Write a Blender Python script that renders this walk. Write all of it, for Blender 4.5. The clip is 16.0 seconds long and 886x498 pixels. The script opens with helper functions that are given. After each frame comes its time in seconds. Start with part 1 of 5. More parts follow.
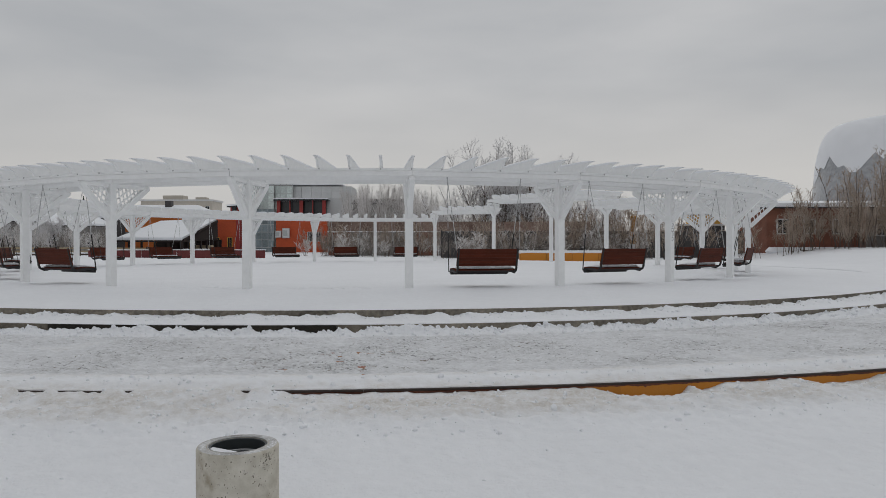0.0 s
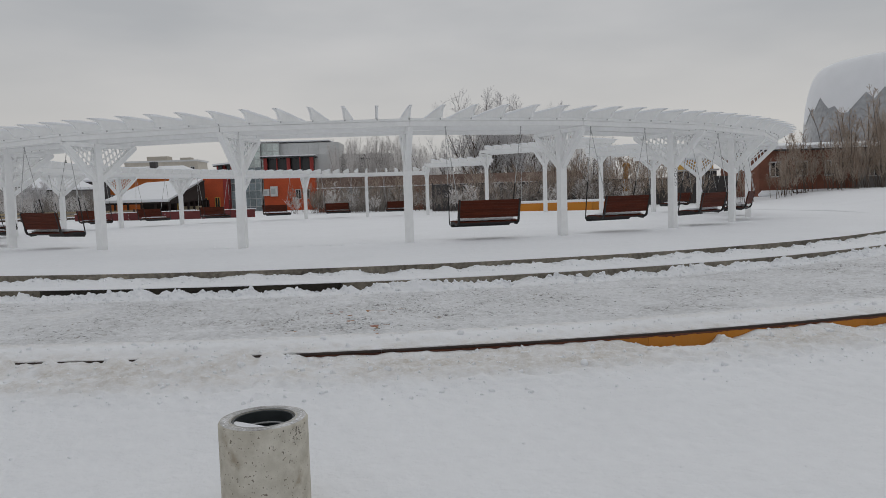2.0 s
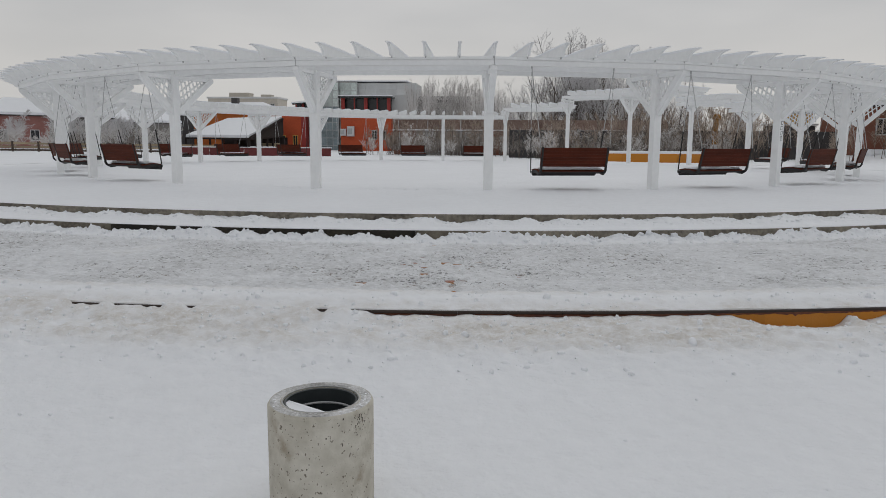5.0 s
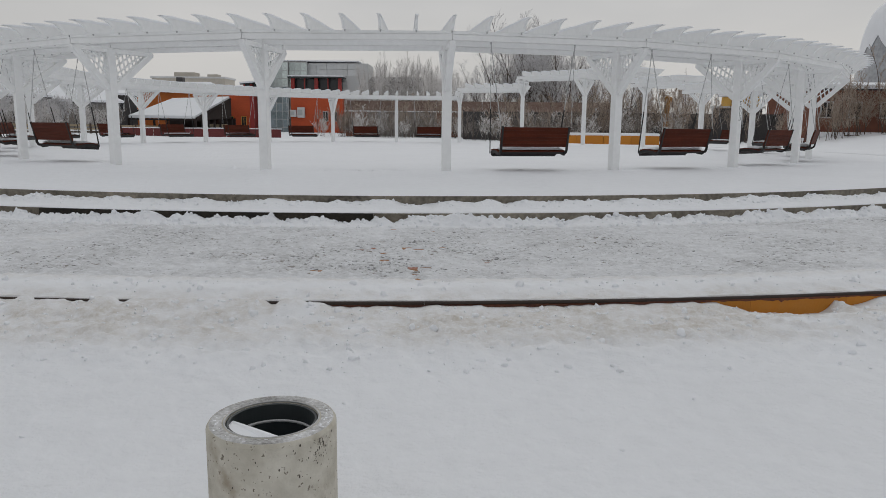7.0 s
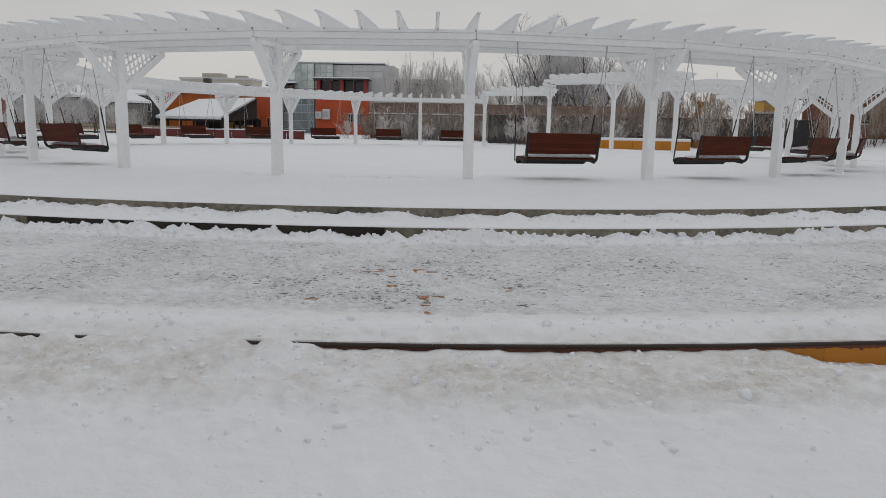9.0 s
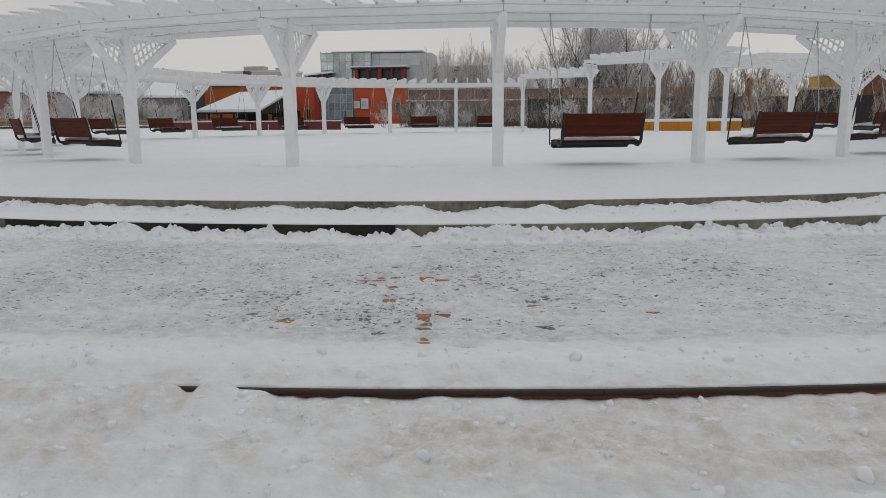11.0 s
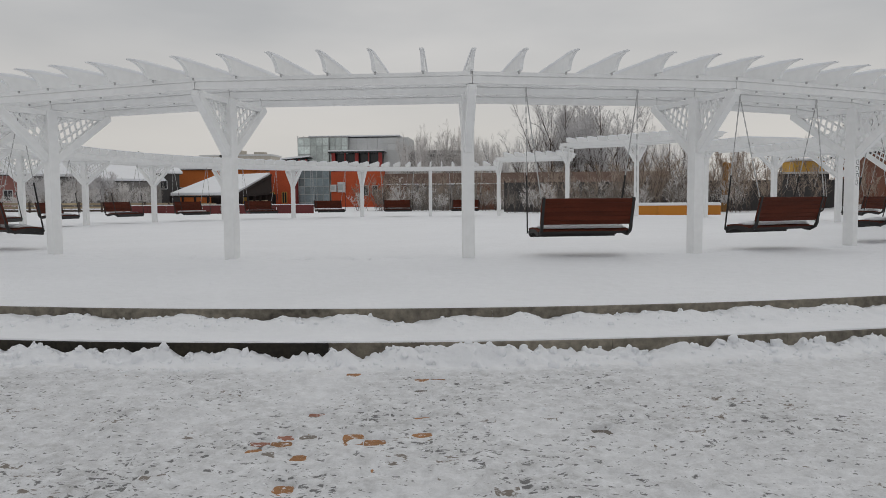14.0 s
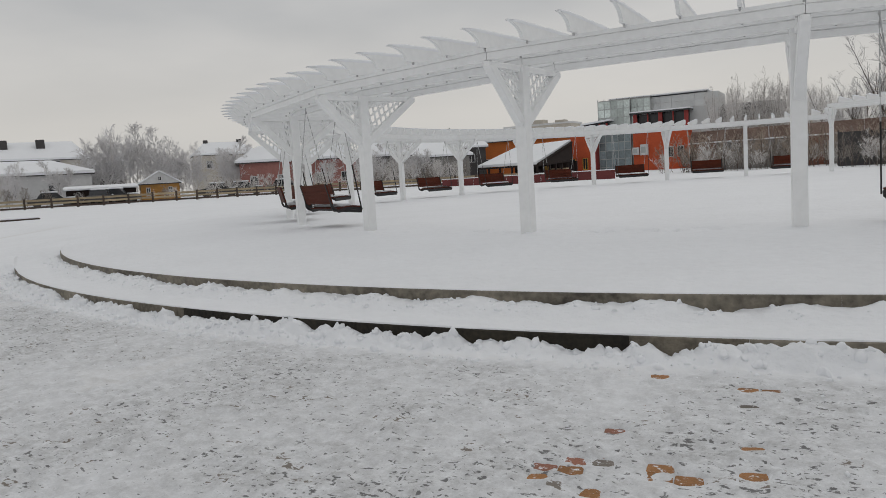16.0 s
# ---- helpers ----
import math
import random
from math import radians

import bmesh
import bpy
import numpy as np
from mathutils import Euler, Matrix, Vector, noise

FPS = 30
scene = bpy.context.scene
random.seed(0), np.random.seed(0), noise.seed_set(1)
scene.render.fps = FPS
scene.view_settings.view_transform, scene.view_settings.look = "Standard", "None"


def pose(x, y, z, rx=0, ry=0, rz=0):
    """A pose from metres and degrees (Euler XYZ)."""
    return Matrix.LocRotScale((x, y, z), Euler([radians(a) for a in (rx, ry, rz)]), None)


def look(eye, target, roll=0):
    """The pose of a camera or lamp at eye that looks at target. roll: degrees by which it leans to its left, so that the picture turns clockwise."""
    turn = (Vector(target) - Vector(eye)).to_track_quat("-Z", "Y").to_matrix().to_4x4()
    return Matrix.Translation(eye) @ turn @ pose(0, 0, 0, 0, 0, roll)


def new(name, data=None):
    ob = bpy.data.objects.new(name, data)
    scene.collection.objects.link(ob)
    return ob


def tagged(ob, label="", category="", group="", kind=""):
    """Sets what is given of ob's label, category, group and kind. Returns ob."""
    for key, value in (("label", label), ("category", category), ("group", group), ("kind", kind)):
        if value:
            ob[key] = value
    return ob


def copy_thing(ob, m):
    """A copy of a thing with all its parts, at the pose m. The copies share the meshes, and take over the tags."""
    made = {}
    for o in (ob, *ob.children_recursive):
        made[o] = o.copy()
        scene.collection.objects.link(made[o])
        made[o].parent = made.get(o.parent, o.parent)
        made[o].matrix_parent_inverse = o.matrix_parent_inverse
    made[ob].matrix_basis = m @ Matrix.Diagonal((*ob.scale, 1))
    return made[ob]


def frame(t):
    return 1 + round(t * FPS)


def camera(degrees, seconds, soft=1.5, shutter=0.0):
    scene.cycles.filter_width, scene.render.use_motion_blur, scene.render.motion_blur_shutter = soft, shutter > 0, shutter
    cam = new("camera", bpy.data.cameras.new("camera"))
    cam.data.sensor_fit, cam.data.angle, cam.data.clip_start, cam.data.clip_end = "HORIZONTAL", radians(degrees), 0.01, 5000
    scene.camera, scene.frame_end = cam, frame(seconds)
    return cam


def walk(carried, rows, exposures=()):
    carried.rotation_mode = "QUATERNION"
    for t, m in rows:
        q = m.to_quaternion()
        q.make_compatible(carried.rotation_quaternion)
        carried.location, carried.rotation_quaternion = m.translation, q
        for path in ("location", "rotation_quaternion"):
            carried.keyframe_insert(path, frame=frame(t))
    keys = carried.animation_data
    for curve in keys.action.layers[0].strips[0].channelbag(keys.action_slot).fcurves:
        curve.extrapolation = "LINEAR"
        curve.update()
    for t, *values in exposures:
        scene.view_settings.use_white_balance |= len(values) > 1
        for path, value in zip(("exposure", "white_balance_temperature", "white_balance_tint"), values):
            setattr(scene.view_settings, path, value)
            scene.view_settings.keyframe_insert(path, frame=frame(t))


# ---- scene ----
cam = camera(63.16, 16.0, soft=0.8)
PATH = [  # seconds, eye, target, roll
    (0.0, (3.071, -32.768, 1.443), (3.014, -22.768, 1.395), -0.03),
    (0.5, (3.065, -32.693, 1.429), (2.950, -22.694, 1.388), -0.76),
    (1.0, (3.022, -32.569, 1.388), (2.720, -22.585, 0.909), -0.29),
    (1.5, (2.894, -32.449, 1.410), (3.075, -22.457, 1.046), -1.22),
    (2.0, (2.796, -32.342, 1.415), (2.878, -22.367, 0.723), -1.76),
    (2.5, (2.813, -32.196, 1.394), (2.200, -22.247, 0.601), -2.31),
    (3.0, (2.900, -32.040, 1.385), (2.130, -22.117, 0.418), -1.47),
    (3.5, (2.941, -31.998, 1.396), (2.291, -22.094, 0.178), -1.94),
    (4.0, (2.793, -31.821, 1.387), (2.167, -21.895, 0.349), 0.66),
    (4.5, (2.688, -31.670, 1.398), (2.205, -21.758, 0.165), 0.61),
    (4.7, (2.675, -31.627, 1.406), (1.747, -21.771, -0.009), 0.50),
    (6.8, (2.533, -31.076, 1.349), (2.072, -21.194, -0.110), -0.56),
    (7.0, (2.519, -31.011, 1.338), (2.264, -21.153, -0.324), 0.58),
    (7.5, (2.521, -30.818, 1.339), (1.779, -20.978, -0.281), 0.43),
    (8.0, (2.540, -30.546, 1.349), (1.319, -20.783, -0.436), 2.74),
    (8.5, (2.549, -30.304, 1.364), (1.670, -20.485, -0.316), 2.34),
    (8.7, (2.554, -30.222, 1.390), (1.940, -20.372, -0.227), 1.06),
    (10.8, (2.719, -29.020, 1.324), (2.194, -19.216, -0.574), 1.18),
    (11.0, (2.752, -28.877, 1.322), (1.569, -19.112, -0.481), -0.48),
    (11.5, (2.825, -28.610, 1.345), (1.539, -18.771, 0.101), 1.73),
    (12.0, (2.790, -28.292, 1.356), (1.611, -18.367, 1.010), 1.92),
    (12.5, (2.813, -27.987, 1.359), (1.890, -18.059, 0.588), -1.05),
    (13.0, (2.866, -27.743, 1.365), (1.187, -17.888, 1.124), -0.19),
    (13.5, (2.869, -27.443, 1.346), (1.541, -17.571, 0.467), 1.14),
    (14.0, (2.790, -27.053, 1.352), (1.895, -17.116, 0.673), -0.42),
    (14.5, (2.786, -26.833, 1.337), (0.960, -17.113, -0.136), -1.95),
    (15.0, (2.763, -26.621, 1.346), (-0.435, -17.290, -0.299), -1.06),
    (15.5, (2.689, -26.430, 1.344), (-0.887, -17.190, -0.013), -0.92),
    (16.0, (2.634, -26.289, 1.388), (-2.195, -17.590, 0.383), -3.56),
]
walk(cam, [(t, look(e, g, r)) for t, e, g, r in PATH],
     exposures=[(0.0, -0.17, 6450, 9), (2.0, -0.17, 6460, 9), (3.0, -0.11, 6465, 9), (7.0, -0.10, 6480, 9), (11.0, -0.08, 6560, 9), (13.5, -0.08, 6590, 9), (15.0, 0.01, 6610, 8.5), (16.0, -0.03, 6620, 8.5)])
# ---- end of path ----

# ---- light ----
world = bpy.data.worlds.new("overcast_sky")
scene.world = world
world.use_nodes = True
wn, wl = world.node_tree.nodes, world.node_tree.links
wn.clear()
w_out = wn.new("ShaderNodeOutputWorld")
w_bg = wn.new("ShaderNodeBackground")
w_sky = wn.new("ShaderNodeTexSky")
w_sky.sky_type, w_sky.sun_disc = "NISHITA", False
w_sky.sun_elevation, w_sky.sun_rotation = radians(48), radians(15)
w_tc = wn.new("ShaderNodeTexCoord")
w_sep = wn.new("ShaderNodeSeparateXYZ")
w_map = wn.new("ShaderNodeMapping")
w_map.inputs["Scale"].default_value = (1.0, 1.0, 3.4)
w_noise = wn.new("ShaderNodeTexNoise")
w_noise.inputs["Scale"].default_value = 2.1
w_noise.inputs["Detail"].default_value = 5.0
w_noise.inputs["Roughness"].default_value = 0.48
w_ramp = wn.new("ShaderNodeValToRGB")
w_ramp.color_ramp.elements[0].position, w_ramp.color_ramp.elements[0].color = 0.36, (0.485, 0.50, 0.525, 1)
w_ramp.color_ramp.elements[1].position, w_ramp.color_ramp.elements[1].color = 0.66, (0.655, 0.655, 0.665, 1)
w_hor = wn.new("ShaderNodeValToRGB")
for pos, val in ((0.0, 0.75), (0.09, 1.0), (0.22, 0.25), (0.45, 0.0)):
    e = w_hor.color_ramp.elements.new(pos)
    e.color = (val, val, val, 1)
w_hor.color_ramp.elements.remove(w_hor.color_ramp.elements[0])
w_hor.color_ramp.elements.remove(w_hor.color_ramp.elements[-1])
w_warm = wn.new("ShaderNodeMix")
w_warm.data_type = "RGBA"
w_warm.inputs["B"].default_value = (0.77, 0.73, 0.685, 1)
w_mul = wn.new("ShaderNodeMath")
w_mul.operation = "MULTIPLY"
w_mul.inputs[1].default_value = 0.58
w_add = wn.new("ShaderNodeMix")
w_add.data_type, w_add.blend_type = "RGBA", "ADD"
w_add.inputs["Factor"].default_value = 0.003
wl.new(w_tc.outputs["Generated"], w_map.inputs["Vector"])
wl.new(w_map.outputs["Vector"], w_noise.inputs["Vector"])
wl.new(w_noise.outputs["Fac"], w_ramp.inputs["Fac"])
wl.new(w_tc.outputs["Generated"], w_sep.inputs["Vector"])
wl.new(w_sep.outputs["Z"], w_hor.inputs["Fac"])
wl.new(w_hor.outputs["Color"], w_mul.inputs[0])
wl.new(w_mul.outputs["Value"], w_warm.inputs["Factor"])
wl.new(w_ramp.outputs["Color"], w_warm.inputs["A"])
wl.new(w_warm.outputs["Result"], w_add.inputs["A"])
wl.new(w_sky.outputs["Color"], w_add.inputs["B"])
wl.new(w_add.outputs["Result"], w_bg.inputs["Color"])
wl.new(w_bg.outputs["Background"], w_out.inputs["Surface"])
w_bg.inputs["Strength"].default_value = 0.87

sun_data = bpy.data.lights.new("sun", "SUN")
sun_data.energy, sun_data.angle, sun_data.color = 0.5, radians(75), (1.0, 0.95, 0.88)
sun = new("sun", sun_data)
sun.matrix_world = look((0, 0, 60), (-14, -52, 0))


# ---- materials ----
def mat(name, base, rough=0.7, metal=0.0, var=0.12, scale=6.0, bump=0.0, bscale=40.0, tint=None, each=0.0, stretch=(1, 1, 1)):
    """A material with variation at two scales, fine relief, and per-object variation."""
    m = bpy.data.materials.new(name)
    m.use_nodes = True
    n, l = m.node_tree.nodes, m.node_tree.links
    b = n["Principled BSDF"]
    b.inputs["Roughness"].default_value, b.inputs["Metallic"].default_value = rough, metal
    geo = n.new("ShaderNodeNewGeometry")
    mp = n.new("ShaderNodeMapping")
    mp.inputs["Scale"].default_value = stretch
    l.new(geo.outputs["Position"], mp.inputs["Vector"])
    big, fine = n.new("ShaderNodeTexNoise"), n.new("ShaderNodeTexNoise")
    big.inputs["Scale"].default_value, big.inputs["Detail"].default_value = scale * 0.25, 3
    fine.inputs["Scale"].default_value, fine.inputs["Detail"].default_value = scale * 3.0, 5
    l.new(mp.outputs["Vector"], big.inputs["Vector"])
    l.new(mp.outputs["Vector"], fine.inputs["Vector"])
    ad = n.new("ShaderNodeMath")
    ad.operation = "ADD"
    l.new(big.outputs["Fac"], ad.inputs[0])
    l.new(fine.outputs["Fac"], ad.inputs[1])
    rng = n.new("ShaderNodeMapRange")
    rng.inputs["From Min"].default_value, rng.inputs["From Max"].default_value = 0.65, 1.35
    l.new(ad.outputs["Value"], rng.inputs["Value"])
    mix = n.new("ShaderNodeMix")
    mix.data_type = "RGBA"
    lo = tuple(c * (1 - var) for c in base)
    hi = tint if tint else tuple(min(1, c * (1 + var)) for c in base)
    mix.inputs["A"].default_value, mix.inputs["B"].default_value = (*lo, 1), (*hi, 1)
    l.new(rng.outputs["Result"], mix.inputs["Factor"])
    col = mix.outputs["Result"]
    if each:
        oi = n.new("ShaderNodeObjectInfo")
        hv = n.new("ShaderNodeHueSaturation")
        r2 = n.new("ShaderNodeMapRange")
        r2.inputs["To Min"].default_value, r2.inputs["To Max"].default_value = 1 - each, 1 + each
        l.new(oi.outputs["Random"], r2.inputs["Value"])
        l.new(r2.outputs["Result"], hv.inputs["Value"])
        l.new(col, hv.inputs["Color"])
        col = hv.outputs["Color"]
    l.new(col, b.inputs["Base Color"])
    if bump:
        bt = n.new("ShaderNodeTexNoise")
        bt.inputs["Scale"].default_value, bt.inputs["Detail"].default_value = bscale, 6
        l.new(mp.outputs["Vector"], bt.inputs["Vector"])
        bp = n.new("ShaderNodeBump")
        bp.inputs["Strength"].default_value, bp.inputs["Distance"].default_value = bump, 0.02
        l.new(bt.outputs["Fac"], bp.inputs["Height"])
        l.new(bp.outputs["Normal"], b.inputs["Normal"])
    return m


M_SNOW = mat("snow", (0.84, 0.855, 0.885), 0.75, var=0.03, scale=2.5, bump=0.35, bscale=22)
M_WHITE = mat("white_paint", (0.85, 0.855, 0.855), 0.5, var=0.05, scale=3, bump=0.08, bscale=60)
M_SLAT = mat("brown_slat", (0.085, 0.019, 0.009), 0.65, var=0.25, scale=9, bump=0.15, bscale=50, each=0.12, stretch=(1, 1, 4))
M_SLAT.node_tree.nodes["Principled BSDF"].inputs["Specular IOR Level"].default_value = 0.15
M_IRON = mat("black_iron", (0.014, 0.013, 0.013), 0.6, metal=0.0, var=0.2, scale=12)
M_CHAIN = mat("galvanised_chain", (0.48, 0.48, 0.48), 0.5, metal=0.35, var=0.2, scale=30)
M_CONC = mat("concrete", (0.13, 0.115, 0.095), 0.85, var=0.5, scale=5, bump=0.4, bscale=55, tint=(0.30, 0.27, 0.215), each=0.15)
M_WET = mat("wet_concrete", (0.008, 0.007, 0.005), 0.9, var=0.5, scale=9, bump=0.4, bscale=50, tint=(0.036, 0.030, 0.020), each=0.4)
M_DAMP = mat("damp_concrete", (0.06, 0.05, 0.04), 0.8, var=0.5, scale=7, bump=0.4, bscale=50, tint=(0.20, 0.175, 0.135), each=0.2)
M_BIN = mat("bin_concrete", (0.49, 0.45, 0.365), 0.85, var=0.22, scale=5, bump=0.35, bscale=70, tint=(0.66, 0.63, 0.555))
bin_n, bin_l = M_BIN.node_tree.nodes, M_BIN.node_tree.links
for speck_scale, speck_lo, speck_hi, speck_col in ((60.0, 0.63, 0.69, (0.18, 0.155, 0.12, 1)), (8.0, 0.58, 0.74, (0.33, 0.28, 0.21, 1))):
    speck = bin_n.new("ShaderNodeTexNoise")
    speck.inputs["Scale"].default_value, speck.inputs["Detail"].default_value = speck_scale, 6
    speck_geo = bin_n.new("ShaderNodeNewGeometry")
    bin_l.new(speck_geo.outputs["Position"], speck.inputs["Vector"])
    speck_rng = bin_n.new("ShaderNodeMapRange")
    speck_rng.inputs["From Min"].default_value, speck_rng.inputs["From Max"].default_value = speck_lo, speck_hi
    bin_l.new(speck.outputs["Fac"], speck_rng.inputs["Value"])
    speck_mix = bin_n.new("ShaderNodeMix")
    speck_mix.data_type = "RGBA"
    speck_mix.inputs["B"].default_value = speck_col
    bin_base = bin_n["Principled BSDF"].inputs["Base Color"]
    bin_l.new(speck_rng.outputs["Result"], speck_mix.inputs["Factor"])
    bin_l.new(bin_base.links[0].from_socket, speck_mix.inputs["A"])
    bin_l.new(speck_mix.outputs["Result"], bin_base)
M_RIME = mat("frosted_concrete", (0.36, 0.35, 0.33), 0.8, var=0.35, scale=26, bump=0.5, bscale=80, tint=(0.80, 0.80, 0.81))
M_BINDARK = mat("dark_liner", (0.035, 0.042, 0.044), 0.4, var=0.2, scale=8)
M_STAIN = mat("dark_lichen", (0.09, 0.078, 0.062), 0.9, var=0.4, scale=60)
M_RUST = mat("rust_kerb", (0.10, 0.03, 0.016), 0.75, var=0.5, scale=9, bump=0.3, bscale=60, tint=(0.16, 0.055, 0.026), each=0.25)
M_KTOP = mat("kerb_tar", (0.028, 0.016, 0.011), 0.7, var=0.3, scale=15)
M_ORANGE = mat("orange_paint", (0.60, 0.22, 0.008), 0.6, var=0.15, scale=5, bump=0.2, bscale=50, tint=(0.50, 0.20, 0.02), each=0.12)
M_PAVER = mat("paver_orange", (0.31, 0.145, 0.052), 0.8, var=0.25, scale=30, bump=0.3, bscale=90, each=0.25)
M_PAVRED = mat("paver_red", (0.27, 0.115, 0.075), 0.8, var=0.25, scale=30, bump=0.3, bscale=90, each=0.2)
M_PAVGREY = mat("paver_grey", (0.16, 0.14, 0.12), 0.8, var=0.25, scale=30, bump=0.3, bscale=90, each=0.25)
for dusted in (M_PAVER, M_PAVRED, M_PAVGREY):
    dn, dl = dusted.node_tree.nodes, dusted.node_tree.links
    dsoc = dn["Principled BSDF"].inputs["Base Color"]
    dnz = dn.new("ShaderNodeTexNoise")
    dnz.inputs["Scale"].default_value, dnz.inputs["Detail"].default_value, dnz.inputs["Roughness"].default_value = 26.0, 7, 0.7
    dgeo = dn.new("ShaderNodeNewGeometry")
    dl.new(dgeo.outputs["Position"], dnz.inputs["Vector"])
    drg = dn.new("ShaderNodeMapRange")
    drg.inputs["From Min"].default_value, drg.inputs["From Max"].default_value = 0.56, 0.64
    dl.new(dnz.outputs["Fac"], drg.inputs["Value"])
    dmx = dn.new("ShaderNodeMix")
    dmx.data_type = "RGBA"
    dmx.inputs["B"].default_value = (0.78, 0.79, 0.81, 1)
    dl.new(drg.outputs["Result"], dmx.inputs["Factor"])
    dl.new(dsoc.links[0].from_socket, dmx.inputs["A"])
    dl.new(dmx.outputs["Result"], dsoc)
M_RUSTROOF = mat("rust_brown_roof", (0.13, 0.065, 0.045), 0.8, var=0.4, scale=2.5, tint=(0.24, 0.17, 0.14), each=0.2)
M_RED = mat("red_facade", (0.50, 0.085, 0.028), 0.8, var=0.15, scale=2.0, bump=0.2, bscale=14)
M_REDDK = mat("red_frame", (0.30, 0.03, 0.025), 0.6, var=0.15, scale=3)
M_ORANGEWALL = mat("orange_facade", (0.60, 0.17, 0.035), 0.8, var=0.12, scale=2.0)
M_GLASS = mat("curtain_glass", (0.56, 0.62, 0.60), 0.2, metal=0.1, var=0.3, scale=1.2, each=0.3)
# darker copy of the curtain glass for the lower panes, shade put into its colour
M_GLASSDK = mat("shaded_glass", (0.22, 0.27, 0.29), 0.2, metal=0.1, var=0.3, scale=1.2, each=0.3)
M_MULL = mat("aluminium", (0.42, 0.44, 0.44), 0.45, metal=0.5, var=0.1, scale=4)
M_PANEL = mat("grey_panel", (0.60, 0.61, 0.61), 0.6, metal=0.0, var=0.1, scale=2, each=0.08)
M_GREYWALL = mat("grey_wall", (0.24, 0.23, 0.22), 0.8, var=0.2, scale=1.5)
M_DARK = mat("dark_opening", (0.03, 0.032, 0.036), 0.25, var=0.3, scale=2)
M_MAROON = mat("maroon_boards", (0.13, 0.024, 0.024), 0.7, var=0.25, scale=5, each=0.15)
M_TIMBER = mat("dark_timber", (0.020, 0.012, 0.010), 0.9, var=0.3, scale=5)
M_BEIGE = mat("beige_plaster", (0.50, 0.46, 0.40), 0.85, var=0.12, scale=1.0)
M_PALE = mat("pale_plaster", (0.60, 0.60, 0.60), 0.85, var=0.1, scale=1.0)
M_PINK = mat("faded_red_plaster", (0.33, 0.15, 0.13), 0.85, var=0.2, scale=1.2)
M_OCHRE = mat("ochre_boards", (0.40, 0.20, 0.05), 0.75, var=0.2, scale=3)
M_YELLOW = mat("yellow_boards", (0.62, 0.36, 0.07), 0.75, var=0.12, scale=3)
M_BRICK = mat("red_brick", (0.21, 0.085, 0.055), 0.85, var=0.3, scale=5, bump=0.4, bscale=20)
M_ROOFDK = mat("dark_roof", (0.06, 0.055, 0.055), 0.7, var=0.3, scale=3)
M_FENCE = mat("weathered_wood", (0.36, 0.29, 0.19), 0.8, var=0.25, scale=7, each=0.2)
M_FENCEDK = mat("dark_wood", (0.07, 0.05, 0.04), 0.8, var=0.3, scale=7, each=0.2)
M_DKWALL = mat("dark_wall", (0.055, 0.052, 0.052), 0.7, var=0.3, scale=2)
M_BARK = mat("bark", (0.11, 0.085, 0.07), 0.9, var=0.3, scale=10, bump=0.3, bscale=30)
M_TWIG = mat("frosted_twig", (0.60, 0.565, 0.54), 0.85, var=0.25, scale=3, tint=(0.82, 0.80, 0.79))
M_TWIGDK = mat("dark_twig", (0.18, 0.145, 0.12), 0.9, var=0.4, scale=3, tint=(0.42, 0.38, 0.345))
M_TWIGBR = mat("russet_twig", (0.30, 0.20, 0.13), 0.9, var=0.4, scale=3, tint=(0.56, 0.48, 0.41))
M_FROST = mat("hoar_frost", (0.64, 0.62, 0.62), 0.9, var=0.2, scale=2, tint=(0.82, 0.81, 0.82))
M_DOME = mat("dome_foil", (0.40, 0.41, 0.43), 0.35, metal=0.5, var=0.3, scale=0.8)
M_SPRUCE = mat("spruce_needles", (0.03, 0.045, 0.03), 0.9, var=0.3, scale=8)
M_WOODLAMP = mat("carved_wood", (0.30, 0.15, 0.04), 0.7, var=0.3, scale=6)
M_INK = mat("black_ink", (0.05, 0.05, 0.05), 0.6)


# ---- mesh helpers ----
def obj(name, bm, material, parent=None, label="", smooth=False):
    me = bpy.data.meshes.new(name)
    bm.normal_update()
    bm.to_mesh(me)
    bm.free()
    for m in (material if isinstance(material, (list, tuple)) else [material]):
        me.materials.append(m)
    if smooth:
        me.polygons.foreach_set("use_smooth", [True] * len(me.polygons))
    ob = new(name, me)
    if parent is not None:
        ob.parent = parent
    if label:
        ob["label"] = label
    return ob


def part(name, bm, material, parent, label="", smooth=False):
    return obj(name, bm, material, parent, label, smooth)


def share(name, src, m, parent, label=""):
    """Another object on the mesh of src, at the pose m under parent."""
    ob = new(name, src.data)
    ob.parent = parent
    ob.matrix_basis = m
    if label:
        ob["label"] = label
    return ob


def thing(name, m, label, category, group="", kind=""):
    ob = new(name)
    ob.matrix_basis = m
    return tagged(ob, label, category, group, kind)


def add_box(bm, c, s, m=None, bevel=0.0):
    r = bmesh.ops.create_cube(bm, size=1.0, matrix=(m or Matrix()) @ Matrix.Translation(c) @ Matrix.Diagonal((*s, 1)))
    if bevel:
        es = {e for v in r["verts"] for e in v.link_edges}
        bmesh.ops.bevel(bm, geom=list(es), offset=bevel, segments=1, affect="EDGES", clamp_overlap=True)


def box_bm(c, s, m=None, bevel=0.0):
    bm = bmesh.new()
    add_box(bm, c, s, m, bevel)
    return bm


